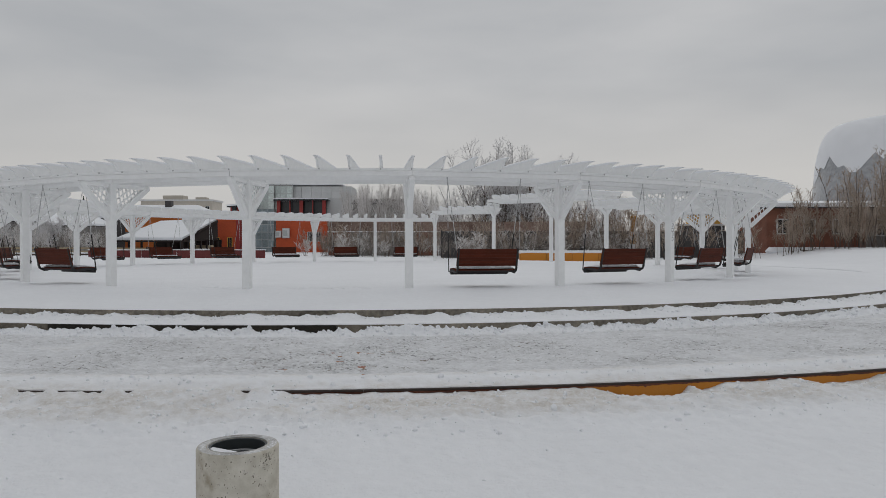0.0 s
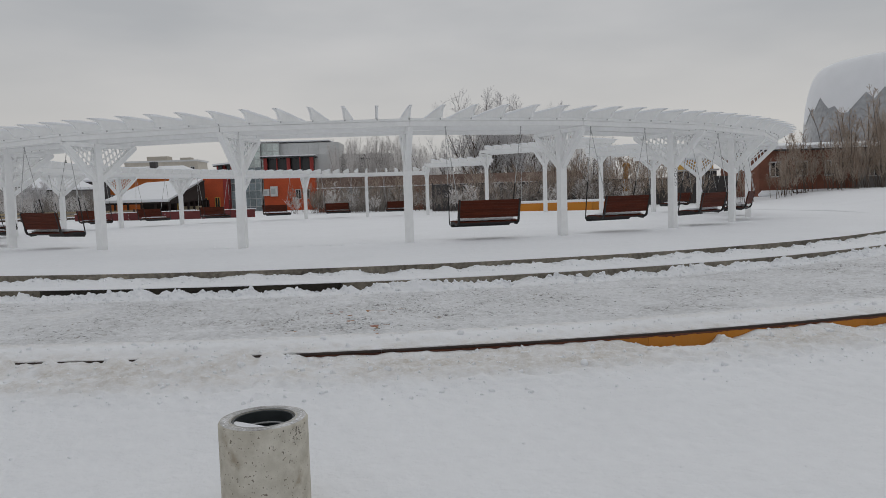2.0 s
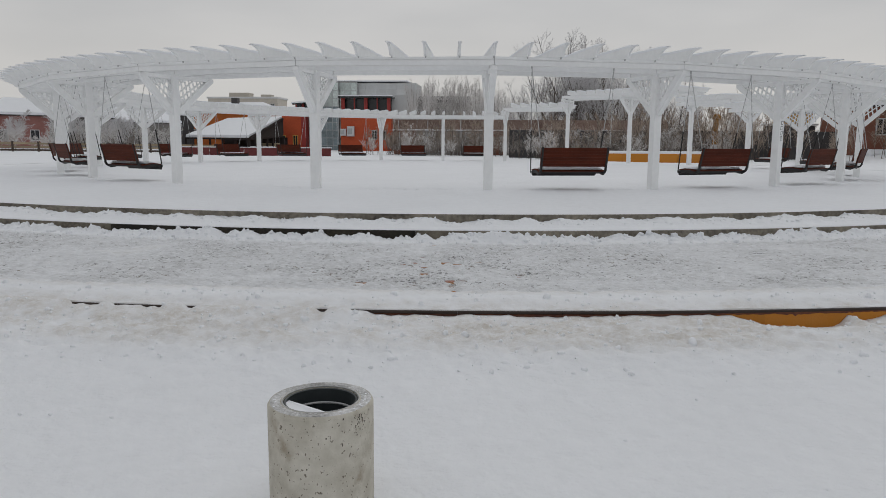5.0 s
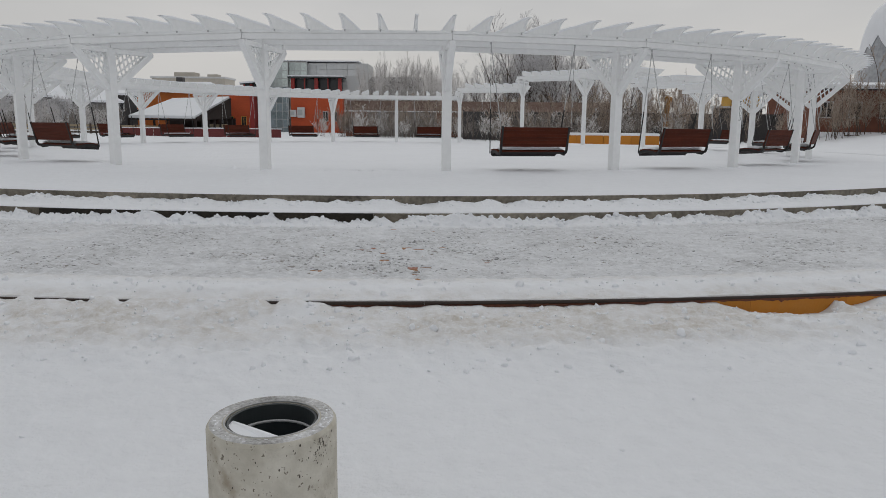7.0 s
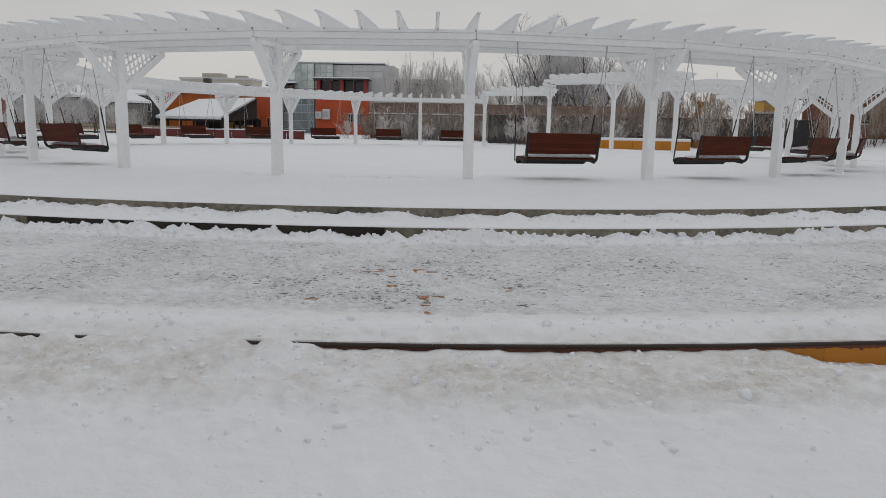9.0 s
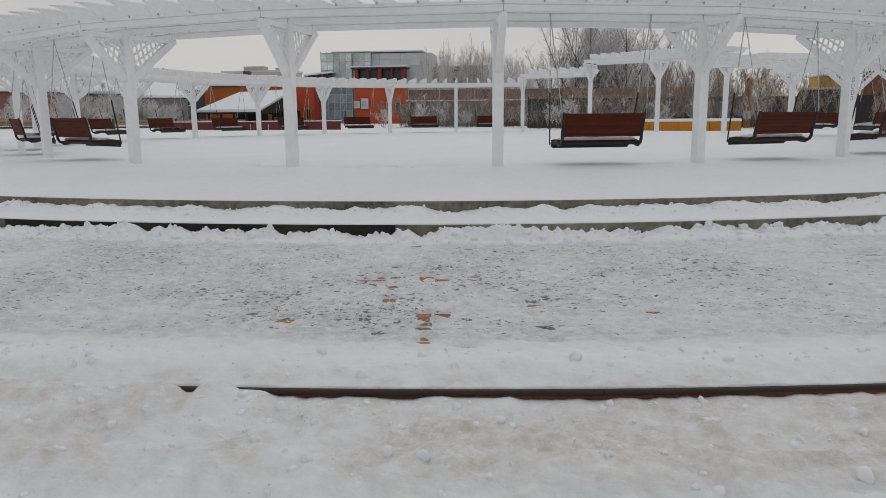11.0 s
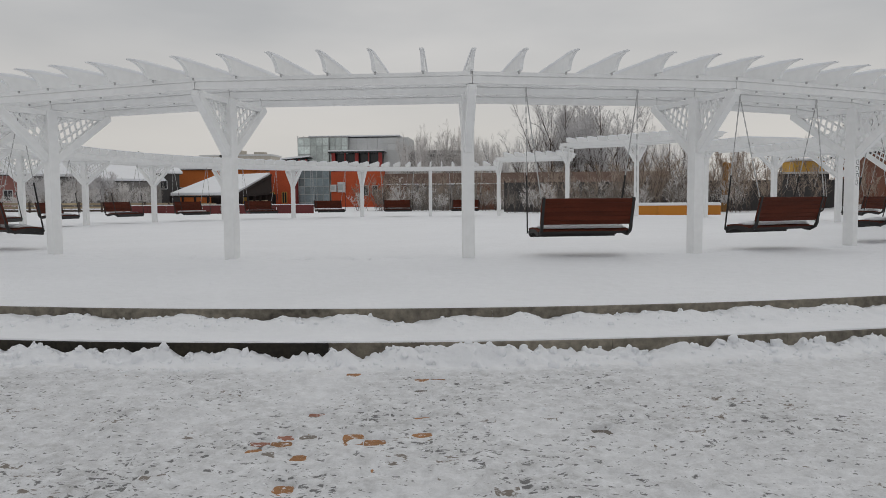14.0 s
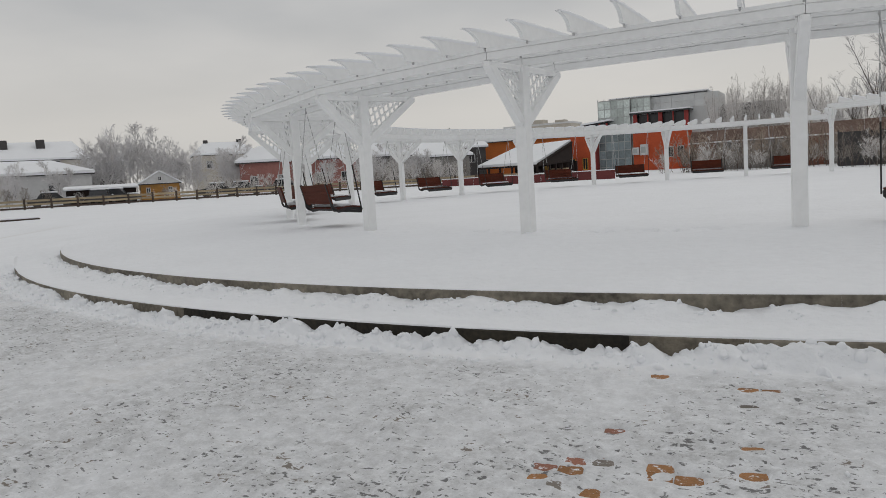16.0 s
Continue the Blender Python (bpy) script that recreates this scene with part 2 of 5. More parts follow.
def bar_m(p, q):
    """The pose of a bar whose local x runs from p to q, centred between them, with local z upmost."""
    p, q = Vector(p), Vector(q)
    d = (q - p).normalized()
    side = Vector((0, 0, 1)).cross(d)
    side = side.normalized() if side.length > 1e-5 else Vector((0, 1, 0))
    up = d.cross(side)
    return Matrix.Translation((p + q) / 2) @ Matrix((d, side, up)).transposed().to_4x4()


def add_bar(bm, p, q, w, h, bevel=0.0):
    add_box(bm, (0, 0, 0), ((Vector(q) - Vector(p)).length, w, h), bar_m(p, q), bevel)


def bar_bm(p, q, w, h, bevel=0.0):
    bm = bmesh.new()
    add_bar(bm, p, q, w, h, bevel)
    return bm


def prism(bm, outline, depth, m=None):
    """An outline in local x, z given thickness depth along y, centred."""
    m = m or Matrix()
    a = [bm.verts.new(m @ Vector((x, -depth / 2, z))) for x, z in outline]
    b = [bm.verts.new(m @ Vector((x, depth / 2, z))) for x, z in outline]
    n = len(outline)
    bm.faces.new(a)
    bm.faces.new(b[::-1])
    for i in range(n):
        bm.faces.new((a[i], b[i], b[(i + 1) % n], a[(i + 1) % n]))
    bmesh.ops.recalc_face_normals(bm, faces=bm.faces)


def tube(bm, pts, r, n=6, m=None, r_end=None):
    m = m or Matrix()
    pts = [Vector(p) for p in pts]
    rings = []
    for i, p in enumerate(pts):
        d = (pts[min(i + 1, len(pts) - 1)] - pts[max(i - 1, 0)]).normalized()
        s = d.cross(Vector((0.13, 0.31, 0.94)))
        s = s.normalized() if s.length > 1e-4 else Vector((1, 0, 0))
        u = d.cross(s)
        rr = r if r_end is None else r + (r_end - r) * i / (len(pts) - 1)
        rings.append([bm.verts.new(m @ (p + rr * (math.cos(k * math.tau / n) * s + math.sin(k * math.tau / n) * u))) for k in range(n)])
    for a, b in zip(rings, rings[1:]):
        for k in range(n):
            bm.faces.new((a[k], a[(k + 1) % n], b[(k + 1) % n], b[k]))
    bm.faces.new(rings[0][::-1])
    bm.faces.new(rings[-1])


def from_arrays(name, verts, faces, materials, parent=None, smooth=True):
    """A mesh from an array of corners and an array of four-cornered faces."""
    me = bpy.data.meshes.new(name)
    me.vertices.add(len(verts))
    me.vertices.foreach_set("co", np.asarray(verts, np.float32).ravel())
    k = faces.shape[1]
    me.loops.add(faces.size)
    me.loops.foreach_set("vertex_index", faces.astype(np.int32).ravel())
    me.polygons.add(len(faces))
    me.polygons.foreach_set("loop_start", np.arange(0, faces.size, k, dtype=np.int32))
    me.polygons.foreach_set("use_smooth", np.full(len(faces), smooth))
    me.update(calc_edges=True)
    for m in materials:
        me.materials.append(m)
    ob = new(name, me)
    if parent is not None:
        ob.parent = parent
    return ob


# ---- smooth random fields for the snow ----
def field(x, y, size, seed):
    """Value noise in -1..1 with features of about that many metres."""
    u, v = x / size + seed * 17.31, y / size - seed * 9.77
    iu, iv = np.floor(u), np.floor(v)
    fu, fv = u - iu, v - iv
    fu, fv = fu * fu * (3 - 2 * fu), fv * fv * (3 - 2 * fv)

    def h(a, b):
        s = np.sin(a * 127.1 + b * 311.7 + seed * 74.7) * 43758.5453
        return (s - np.floor(s)) * 2 - 1
    return (h(iu, iv) * (1 - fu) + h(iu + 1, iv) * fu) * (1 - fv) + (h(iu, iv + 1) * (1 - fu) + h(iu + 1, iv + 1) * fu) * fv


def sm(lo, hi, v):
    k = np.clip((v - lo) / (hi - lo), 0, 1)
    return k * k * (3 - 2 * k)


# ---- plan ----
RING_X, RING_Y = 0.317, -1.205    # centre of the pergola; the kerb runs round the origin
STEP_X, STEP_Y = -0.227, 0.136    # centre of the two steps
R_POST, N_POST = 14.673, 24        # ring of posts
R_IN, R_MID, R_OUT = 13.50, 14.58, 15.59   # the three ring beams
Z_PLAT, Z_BEAM = 0.432, 3.0      # snow level at the posts, underside of the beams
R_UP, R_LOW, R_KERB = 20.616, 21.43, 25.66   # outer faces of the two steps and of the kerb


def post_angle(i):
    return radians(-97.74 + 15.0 * i)


PAVER_W, PAVER_D, PAVER_TURN = 0.13, 0.105, radians(7)
# bare pavers, as columns and rows of the paving grid
BARE_PAVERS = [(round((u - 0.05) / PAVER_W) + 0.5, round(v / PAVER_D) + 0.5) for u, v in (
    (-0.48, 0.25), (-0.47, 0.15), (-0.36, 0.36), (-0.35, 0.2), (-0.21, 0.29), (0.04, 0.31), (0.17, 0.2), (0.43, 1.58), (0.58, 1.57), (0.43, 1.26),
    (0.44, 0.61), (0.44, 0.31), (-0.09, 1.76), (-0.24, -0.05), (-0.2, 0.72), (-0.24, -0.46), (-0.32, -0.93), (-0.21, -1.28), (-0.35, -1.44),
    (0.06, -0.82), (0.07, -0.92), (0.08, -1.03), (0.07, -1.19), (0.09, -1.41), (0.09, -1.51), (0.2, -0.82), (0.86, -1.18), (0.84, -0.58), (0.83, -1.47),
    (-0.86, -0.92), (1.49, 0.34), (1.63, -0.85), (0.18, 0.24), (0.3, -1.6))]


def paver_uv(x, y):
    """Column and row of the paving, which lies a little askew to the ring."""
    c, q = math.cos(PAVER_TURN), math.sin(PAVER_TURN)
    return ((x - 1.9) * c + (y + 23.4) * q - 0.05) / PAVER_W + 0.5, ((y + 23.4) * c - (x - 1.9) * q) / PAVER_D + 0.5


def ground_height(x, y):
    """Snow level over the whole site, and how dirty it is."""
    r = np.hypot(x, y)
    for _ in range(3):
        k = 1 - sm(21.7, 24.5, r)
        r = np.hypot(x - STEP_X * k, y - STEP_Y * k)
    da = (np.degrees(np.arctan2(y - STEP_Y * k, x - STEP_X * k)) + 90 + 180) % 360 - 180
    s, t = da * 0.4, r
    n1, n2, n3, n4 = field(x, y, 3.0, 1), field(x, y, 0.7, 2), field(x, y, 0.22, 3), field(x, y, 0.10, 4)
    n5 = field(x, y, 0.06, 9)
    plat = 0.336 + 0.112 * np.clip((R_UP - r) / 3.0, 0, 1) + 0.012 * n1 * sm(0, 2, R_UP - r) + 0.006 * n2 * sm(0, 1, R_UP - r)
    under = np.exp(-((np.hypot(x - RING_X, y - RING_Y) - R_POST) / 0.35) ** 2) * np.clip(0.4 + 0.9 * n2, 0, 1)
    plat = plat + under * (0.045 * n3 + 0.035 * n4 + 0.02 * n5 - 0.028)
    up_on = sm(-35.2, -33.4, da) * (1 - sm(100, 110, da))
    low_on = sm(-32.0, -29.6, da) * (1 - sm(100, 110, da))
    # plaza road, with thin trodden snow
    streak = 0.6 * field(x * 0.75, y * 1.3, 0.13, 5) + 0.4 * field(x * 0.8, y * 1.5, 0.30, 25)
    patch = 0.5 * field(x, y, 1.3, 6) + 0.5 * field(x, y, 0.5, 7)
    hot = np.exp(-((x - 2.4) / 1.7) ** 2 - ((y + 23.5) / 1.3) ** 2)
    worn = sm(R_LOW + 0.28, R_LOW + 0.6, r) * (1 - sm(24.5, 25.0, r))
    n6 = field(x, y, 0.034, 21)
    pu, pv = paver_uv(x, y)
    ci, cj = np.floor(pu), np.floor(pv)
    ch = np.sin(ci * 12.9898 + cj * 78.233) * 43758.5453
    ch = (ch - np.floor(ch)) * 2 - 1
    fx, fy = np.abs(pu - ci - 0.5), np.abs(pv - cj - 0.5)
    joint = sm(0.36, 0.5, np.maximum(fx, fy))
    open_ = np.zeros_like(x)
    for bu, bv in BARE_PAVERS:
        open_ = np.maximum(open_, np.exp(-np.abs((pu - bu) / 0.50) ** 5 - np.abs((pv - bv) / 0.56) ** 5))
    road = 0.0255 + 0.006 * joint + 0.0035 * ch + 0.008 * patch + 0.007 * streak + 0.006 * n4 + 0.009 * n5 + 0.007 * n6 - 0.0035 * hot - 0.0030 * worn
    road = road - (0.033 + 0.012 * n4 + 0.010 * n3) * open_
    road = (road + (0.015 + 0.012 * np.clip(n2, 0, 1)) * sm(24.7, 25.2, r)) * (1 - sm(25.38, 25.62, r)) + (0.007 + 0.006 * n4) * sm(25.38, 25.62, r)
    lump = np.clip(0.5 + 0.55 * field(s, 0 * s, 0.30, 8) + 0.35 * field(s, 0 * s, 0.9, 11), 0.05, 1.2)
    puff = np.abs(field(x, y, 0.16, 31)) * 0.5 + np.abs(field(x, y, 0.085, 32)) * 0.3
    ridge = (0.075 * lump + 0.10 * puff + 0.02 * n3 + 0.018 * n5 + 0.010 * n6) * (1 - sm(R_LOW + 0.05, R_LOW + 0.30 + 0.10 * n2 + 0.05 * n3, r))
    road = road + np.maximum(ridge, 0)
    lump2 = np.clip(0.72 + 0.6 * field(s, 0 * s + 5, 0.34, 12) + 0.4 * field(s, 0 * s + 9, 1.1, 13), 0.03, 1.25)
    tread = 0.180 + 0.012 * n2 + 0.008 * n3 + np.maximum((0.065 * lump2 + 0.07 * puff + 0.015 * n3 + 0.01 * n5) * (1 - sm(R_UP + 0.06, R_UP + 0.45, r)), 0)
    tread = np.where(r > R_LOW - 0.10, 0.181 + 0.004 * n3, tread)
    tread = np.maximum(tread, 0.177)
    # without steps the snow runs down in one slope
    slope = 0.36 - 0.26 * sm(19.6, 24.5, r) + 0.03 * n1 + 0.015 * n2
    z_tread = tread * up_on + np.minimum(slope, 0.33) * (1 - up_on)
    z_road = road * low_on + slope * (1 - low_on) + 0.012 * n3 * (1 - low_on)
    z = np.where(r < R_UP - 0.012, plat, np.where(r < R_LOW - 0.012, z_tread, z_road))
    # outside the kerb
    hide = 1 - sm(3.2, 3.5, da)
    for lo_a, hi_a in ((-2.7, -2.0), (-1.8, -0.75), (-0.32, -0.1), (2.3, 2.5), (2.9, 3.5)):
        hide = hide * (1 - 0.62 * sm(lo_a - 0.06, lo_a + 0.06, da) * (1 - sm(hi_a - 0.06, hi_a + 0.06, da)))
    pit = 0.115 * np.exp(-np.abs((da - 12.0) / 1.35) ** 4) + 0.075 * np.exp(-np.abs((da - 17.3) / 1.2) ** 4) + 0.05 * sm(21, 24, da)
    tuft = 0.09 * np.exp(-((da - 12.75) / 0.13) ** 2)
    edge = 0.026 * hide + (-0.036) * (1 - hide) - pit + tuft
    edge = edge + (0.008 + 0.06 * pit) * field(s, 0 * s + 3, 0.55, 15) + (0.008 + 0.2 * pit) * field(s, 0 * s + 3, 0.16, 16) + 0.010 * field(s, 0 * s + 3, 0.06, 17)
    bank = 0.06 * np.exp(-((r - 26.25 - 0.12 * n1) / 0.35) ** 2) * (0.75 + 0.12 * n2) + 0.008 * n3 + 0.014 * n4 + 0.016 * n5 + 0.012 * n6 + 0.02 * puff
    near = -0.10 - 0.20 * sm(26.0, 28.2, r) + 0.08 * sm(30, 34, r)
    off = r - R_KERB
    outer = edge * (1 - sm(0.0, 0.45, off)) + near * sm(0.0, 0.45, off)
    outer = outer + (bank * sm(0.02, 0.35, off)) * (1 - 0.72 * sm(26.5, 27.1, r)) + 0.02 * n1 * sm(0.3, 1, off)
    outer = outer + 0.032 * sm(26.60, 26.68, r + 0.10 * n2 + 0.05 * n3 + 0.02 * n4) * (0.55 + 0.45 * sm(-0.3, 0.3, n1))
    z = np.where(r < R_KERB - 0.022, z, np.where(r < R_KERB - 0.009, -0.14, outer))
    # the open park round about
    left = np.clip(-x - 20, 0, 60)
    park = 0.36 + 0.010 * left + 0.03 * n1 + 0.9 * sm(25, 34, x) * sm(-30, -5, y) * (1 - sm(60, 90, y))
    on = sm(-78, -52, da) * (1 - sm(60, 88, da))
    z = np.where(r < R_UP - 0.012, z, z * on + park * (1 - on))
    dirt = np.zeros_like(z)
    brown = np.exp(-np.abs((r - 25.98 - 0.06 * n2) / 0.52) ** 4) * np.clip(0.72 + 0.4 * n2 + 0.4 * n3 + 0.3 * n4, 0, 1) * on
    tread_dirt = sm(R_LOW + 0.2, R_LOW + 0.5, r) * (1 - sm(24.8, 25.3, r)) * np.clip(0.66 + 0.12 * streak + 0.34 * patch + 0.10 * n4, 0.25, 1) * low_on * on
    dirt = np.clip(0.95 * brown + 0.95 * tread_dirt, 0, 1)
    thin = np.clip(worn * (0.50 + 0.85 * patch + 0.20 * hot), 0.03, 1) * (worn > 0.01) * low_on * on
    return z, dirt, thin


def build_ground():
    rs = [np.linspace(0.0, 13.0, 30), np.linspace(13.2, 17.6, 56), np.linspace(17.8, 19.5, 8), np.linspace(19.6, R_UP - 0.12, 9), R_UP - np.array([0.06, 0.025, 0.016, 0.008]), np.linspace(R_UP + 0.02, R_LOW - 0.10, 25),
          R_LOW - np.array([0.06, 0.022, 0.016, 0.008]), np.linspace(R_LOW + 0.02, 25.54, 150), np.array([25.565, 25.59, 25.615, 25.634, 25.640, 25.649, 25.654]), np.linspace(25.68, 27.2, 52),
          np.linspace(27.25, 33.0, 100), np.geomspace(33.3, 4000.0, 70)]
    rs = np.concatenate(rs)
    an = np.concatenate([np.arange(-180, -48, 2.0), np.arange(-48, -16, 0.14), np.arange(-16, 30, 0.075), np.arange(30, 52, 0.14), np.arange(52, 180, 2.0)])
    an = np.radians(an - 90)
    A, Rr = np.meshgrid(an, rs)
    k = 1 - sm(21.7, 24.5, Rr)
    X, Y = Rr * np.cos(A) + STEP_X * k, Rr * np.sin(A) + STEP_Y * k
    z, dirt, thin = ground_height(X, Y)
    nr, na = X.shape
    idx = np.arange(nr * na).reshape(nr, na)
    nxt = np.roll(idx, -1, axis=1)
    faces = np.stack([idx[:-1], idx[1:], nxt[1:], nxt[:-1]], -1).reshape(-1, 4)
    ob = from_arrays("ground", np.stack([X, Y, z], -1).reshape(-1, 3), faces, [M_GROUND])
    at = ob.data.attributes.new("dirt", "FLOAT", "POINT")
    at.data.foreach_set("value", dirt.ravel().astype(np.float32))
    at = ob.data.attributes.new("thin", "FLOAT", "POINT")
    at.data.foreach_set("value", thin.ravel().astype(np.float32))
    tagged(ob, "trodden white snow over the park ground and plaza", "ground", kind="structure")
    return ob


def snow_with_dirt():
    m = M_SNOW.copy()
    m.name = "ground_snow"
    n, l = m.node_tree.nodes, m.node_tree.links
    b = n["Principled BSDF"]
    old = b.inputs["Base Color"].links[0].from_socket
    at = n.new("ShaderNodeAttribute")
    at.attribute_name = "dirt"
    tx = n.new("ShaderNodeTexNoise")
    tx.inputs["Scale"].default_value, tx.inputs["Detail"].default_value, tx.inputs["Roughness"].default_value = 11.0, 9, 0.8
    g = n.new("ShaderNodeNewGeometry")
    l.new(g.outputs["Position"], tx.inputs["Vector"])
    b2 = n.new("ShaderNodeTexNoise")
    b2.inputs["Scale"].default_value, b2.inputs["Detail"].default_value, b2.inputs["Roughness"].default_value = 5.0, 9, 0.62
    l.new(g.outputs["Position"], b2.inputs["Vector"])
    bp2 = n.new("ShaderNodeBump")
    bp2.inputs["Strength"].default_value, bp2.inputs["Distance"].default_value = 0.55, 0.07
    l.new(b2.outputs["Fac"], bp2.inputs["Height"])
    l.new(b.inputs["Normal"].links[0].from_socket, bp2.inputs["Normal"])
    l.new(bp2.outputs["Normal"], b.inputs["Normal"])
    rng = n.new("ShaderNodeMapRange")
    rng.inputs["From Min"].default_value, rng.inputs["From Max"].default_value = 0.30, 0.72
    l.new(tx.outputs["Fac"], rng.inputs["Value"])
    mul = n.new("ShaderNodeMath")
    mul.operation = "MULTIPLY"
    l.new(at.outputs["Fac"], mul.inputs[0])
    l.new(rng.outputs["Result"], mul.inputs[1])
    mix = n.new("ShaderNodeMix")
    mix.data_type = "RGBA"
    soil = n.new("ShaderNodeMix")
    soil.data_type = "RGBA"
    soil.inputs["A"].default_value, soil.inputs["B"].default_value = (0.47, 0.415, 0.34, 1), (0.25, 0.246, 0.243, 1)
    ra = n.new("ShaderNodeAttribute")
    ra.attribute_name = "thin"
    rr = n.new("ShaderNodeMapRange")
    rr.inputs["From Max"].default_value = 0.05
    l.new(ra.outputs["Fac"], rr.inputs["Value"])
    l.new(rr.outputs["Result"], soil.inputs["Factor"])
    l.new(soil.outputs["Result"], mix.inputs["B"])
    l.new(mul.outputs["Value"], mix.inputs["Factor"])
    l.new(old, mix.inputs["A"])
    def math_node(op, a, b_=None, c=None):
        q = n.new("ShaderNodeMath")
        q.operation = op
        for k, v in enumerate((a, b_, c)):
            if v is None:
                continue
            if isinstance(v, (int, float)):
                q.inputs[k].default_value = v
            else:
                l.new(v, q.inputs[k])
        return q.outputs["Value"]
    xyz = n.new("ShaderNodeSeparateXYZ")
    l.new(g.outputs["Position"], xyz.inputs["Vector"])
    ox, oy = math_node("SUBTRACT", xyz.outputs["X"], 1.9), math_node("ADD", xyz.outputs["Y"], 23.4)
    pc, ps = math.cos(PAVER_TURN), math.sin(PAVER_TURN)
    along = math_node("SUBTRACT", math_node("ADD", math_node("MULTIPLY", ox, pc), math_node("MULTIPLY", oy, ps)), 0.05)
    cu = math_node("ADD", math_node("DIVIDE", along, PAVER_W), 0.5)
    cv = math_node("ADD", math_node("DIVIDE", math_node("SUBTRACT", math_node("MULTIPLY", oy, pc), math_node("MULTIPLY", ox, ps)), PAVER_D), 0.5)
    cell = n.new("ShaderNodeCombineXYZ")
    l.new(math_node("FLOOR", cu), cell.inputs["X"])
    l.new(math_node("FLOOR", cv), cell.inputs["Y"])
    cr = n.new("ShaderNodeTexWhiteNoise")
    cr.noise_dimensions = "2D"
    l.new(cell.outputs["Vector"], cr.inputs["Vector"])
    far_u = math_node("ABSOLUTE", math_node("SUBTRACT", math_node("FRACT", cu), 0.5))
    far_v = math_node("ABSOLUTE", math_node("SUBTRACT", math_node("FRACT", cv), 0.5))
    joint = math_node("LESS_THAN", math_node("MAXIMUM", far_u, far_v), 0.455)
    sp = n.new("ShaderNodeTexNoise")
    sp.inputs["Scale"].default_value, sp.inputs["Detail"].default_value, sp.inputs["Roughness"].default_value = 25.0, 4, 0.6
    smap = n.new("ShaderNodeMapping")
    smap.inputs["Scale"].default_value = (0.8, 1.25, 1.0)
    l.new(g.outputs["Position"], smap.inputs["Vector"])
    l.new(smap.outputs["Vector"], sp.inputs["Vector"])
    sa = n.new("ShaderNodeAttribute")
    sa.attribute_name = "thin"
    bare = math_node("ADD", sp.outputs["Fac"], math_node("MULTIPLY", math_node("POWER", cr.outputs["Value"], 2.2), 0.05))
    bold = math_node("GREATER_THAN", cr.outputs["Value"], 0.93)
    bare = math_node("ADD", bare, math_node("MULTIPLY", bold, math_node("MULTIPLY", sa.outputs["Fac"], 0.02)))
    bare = math_node("ADD", bare, math_node("MULTIPLY", sa.outputs["Fac"], 0.13))
    sr = n.new("ShaderNodeMapRange")
    sr.inputs["From Min"].default_value, sr.inputs["From Max"].default_value = 0.697, 0.745
    l.new(bare, sr.inputs["Value"])
    gate = math_node("GREATER_THAN", sa.outputs["Fac"], 0.02)
    sm2 = n.new("ShaderNodeMath")
    sm2.operation = "MULTIPLY"
    l.new(sr.outputs["Result"], sm2.inputs[0])
    l.new(math_node("MULTIPLY", math_node("MULTIPLY", joint, gate), 0.88), sm2.inputs[1])
    stone = n.new("ShaderNodeMix")
    stone.data_type = "RGBA"
    stone.inputs["A"].default_value, stone.inputs["B"].default_value = (0.10, 0.10, 0.10, 1), (0.15, 0.12, 0.09, 1)
    l.new(bold, stone.inputs["Factor"])
    mix2 = n.new("ShaderNodeMix")
    mix2.data_type = "RGBA"
    l.new(stone.outputs["Result"], mix2.inputs["B"])
    l.new(sm2.outputs["Value"], mix2.inputs["Factor"])
    l.new(mix.outputs["Result"], mix2.inputs["A"])
    l.new(mix2.outputs["Result"], b.inputs["Base Color"])
    return m


M_GROUND = snow_with_dirt()
ground = build_ground()


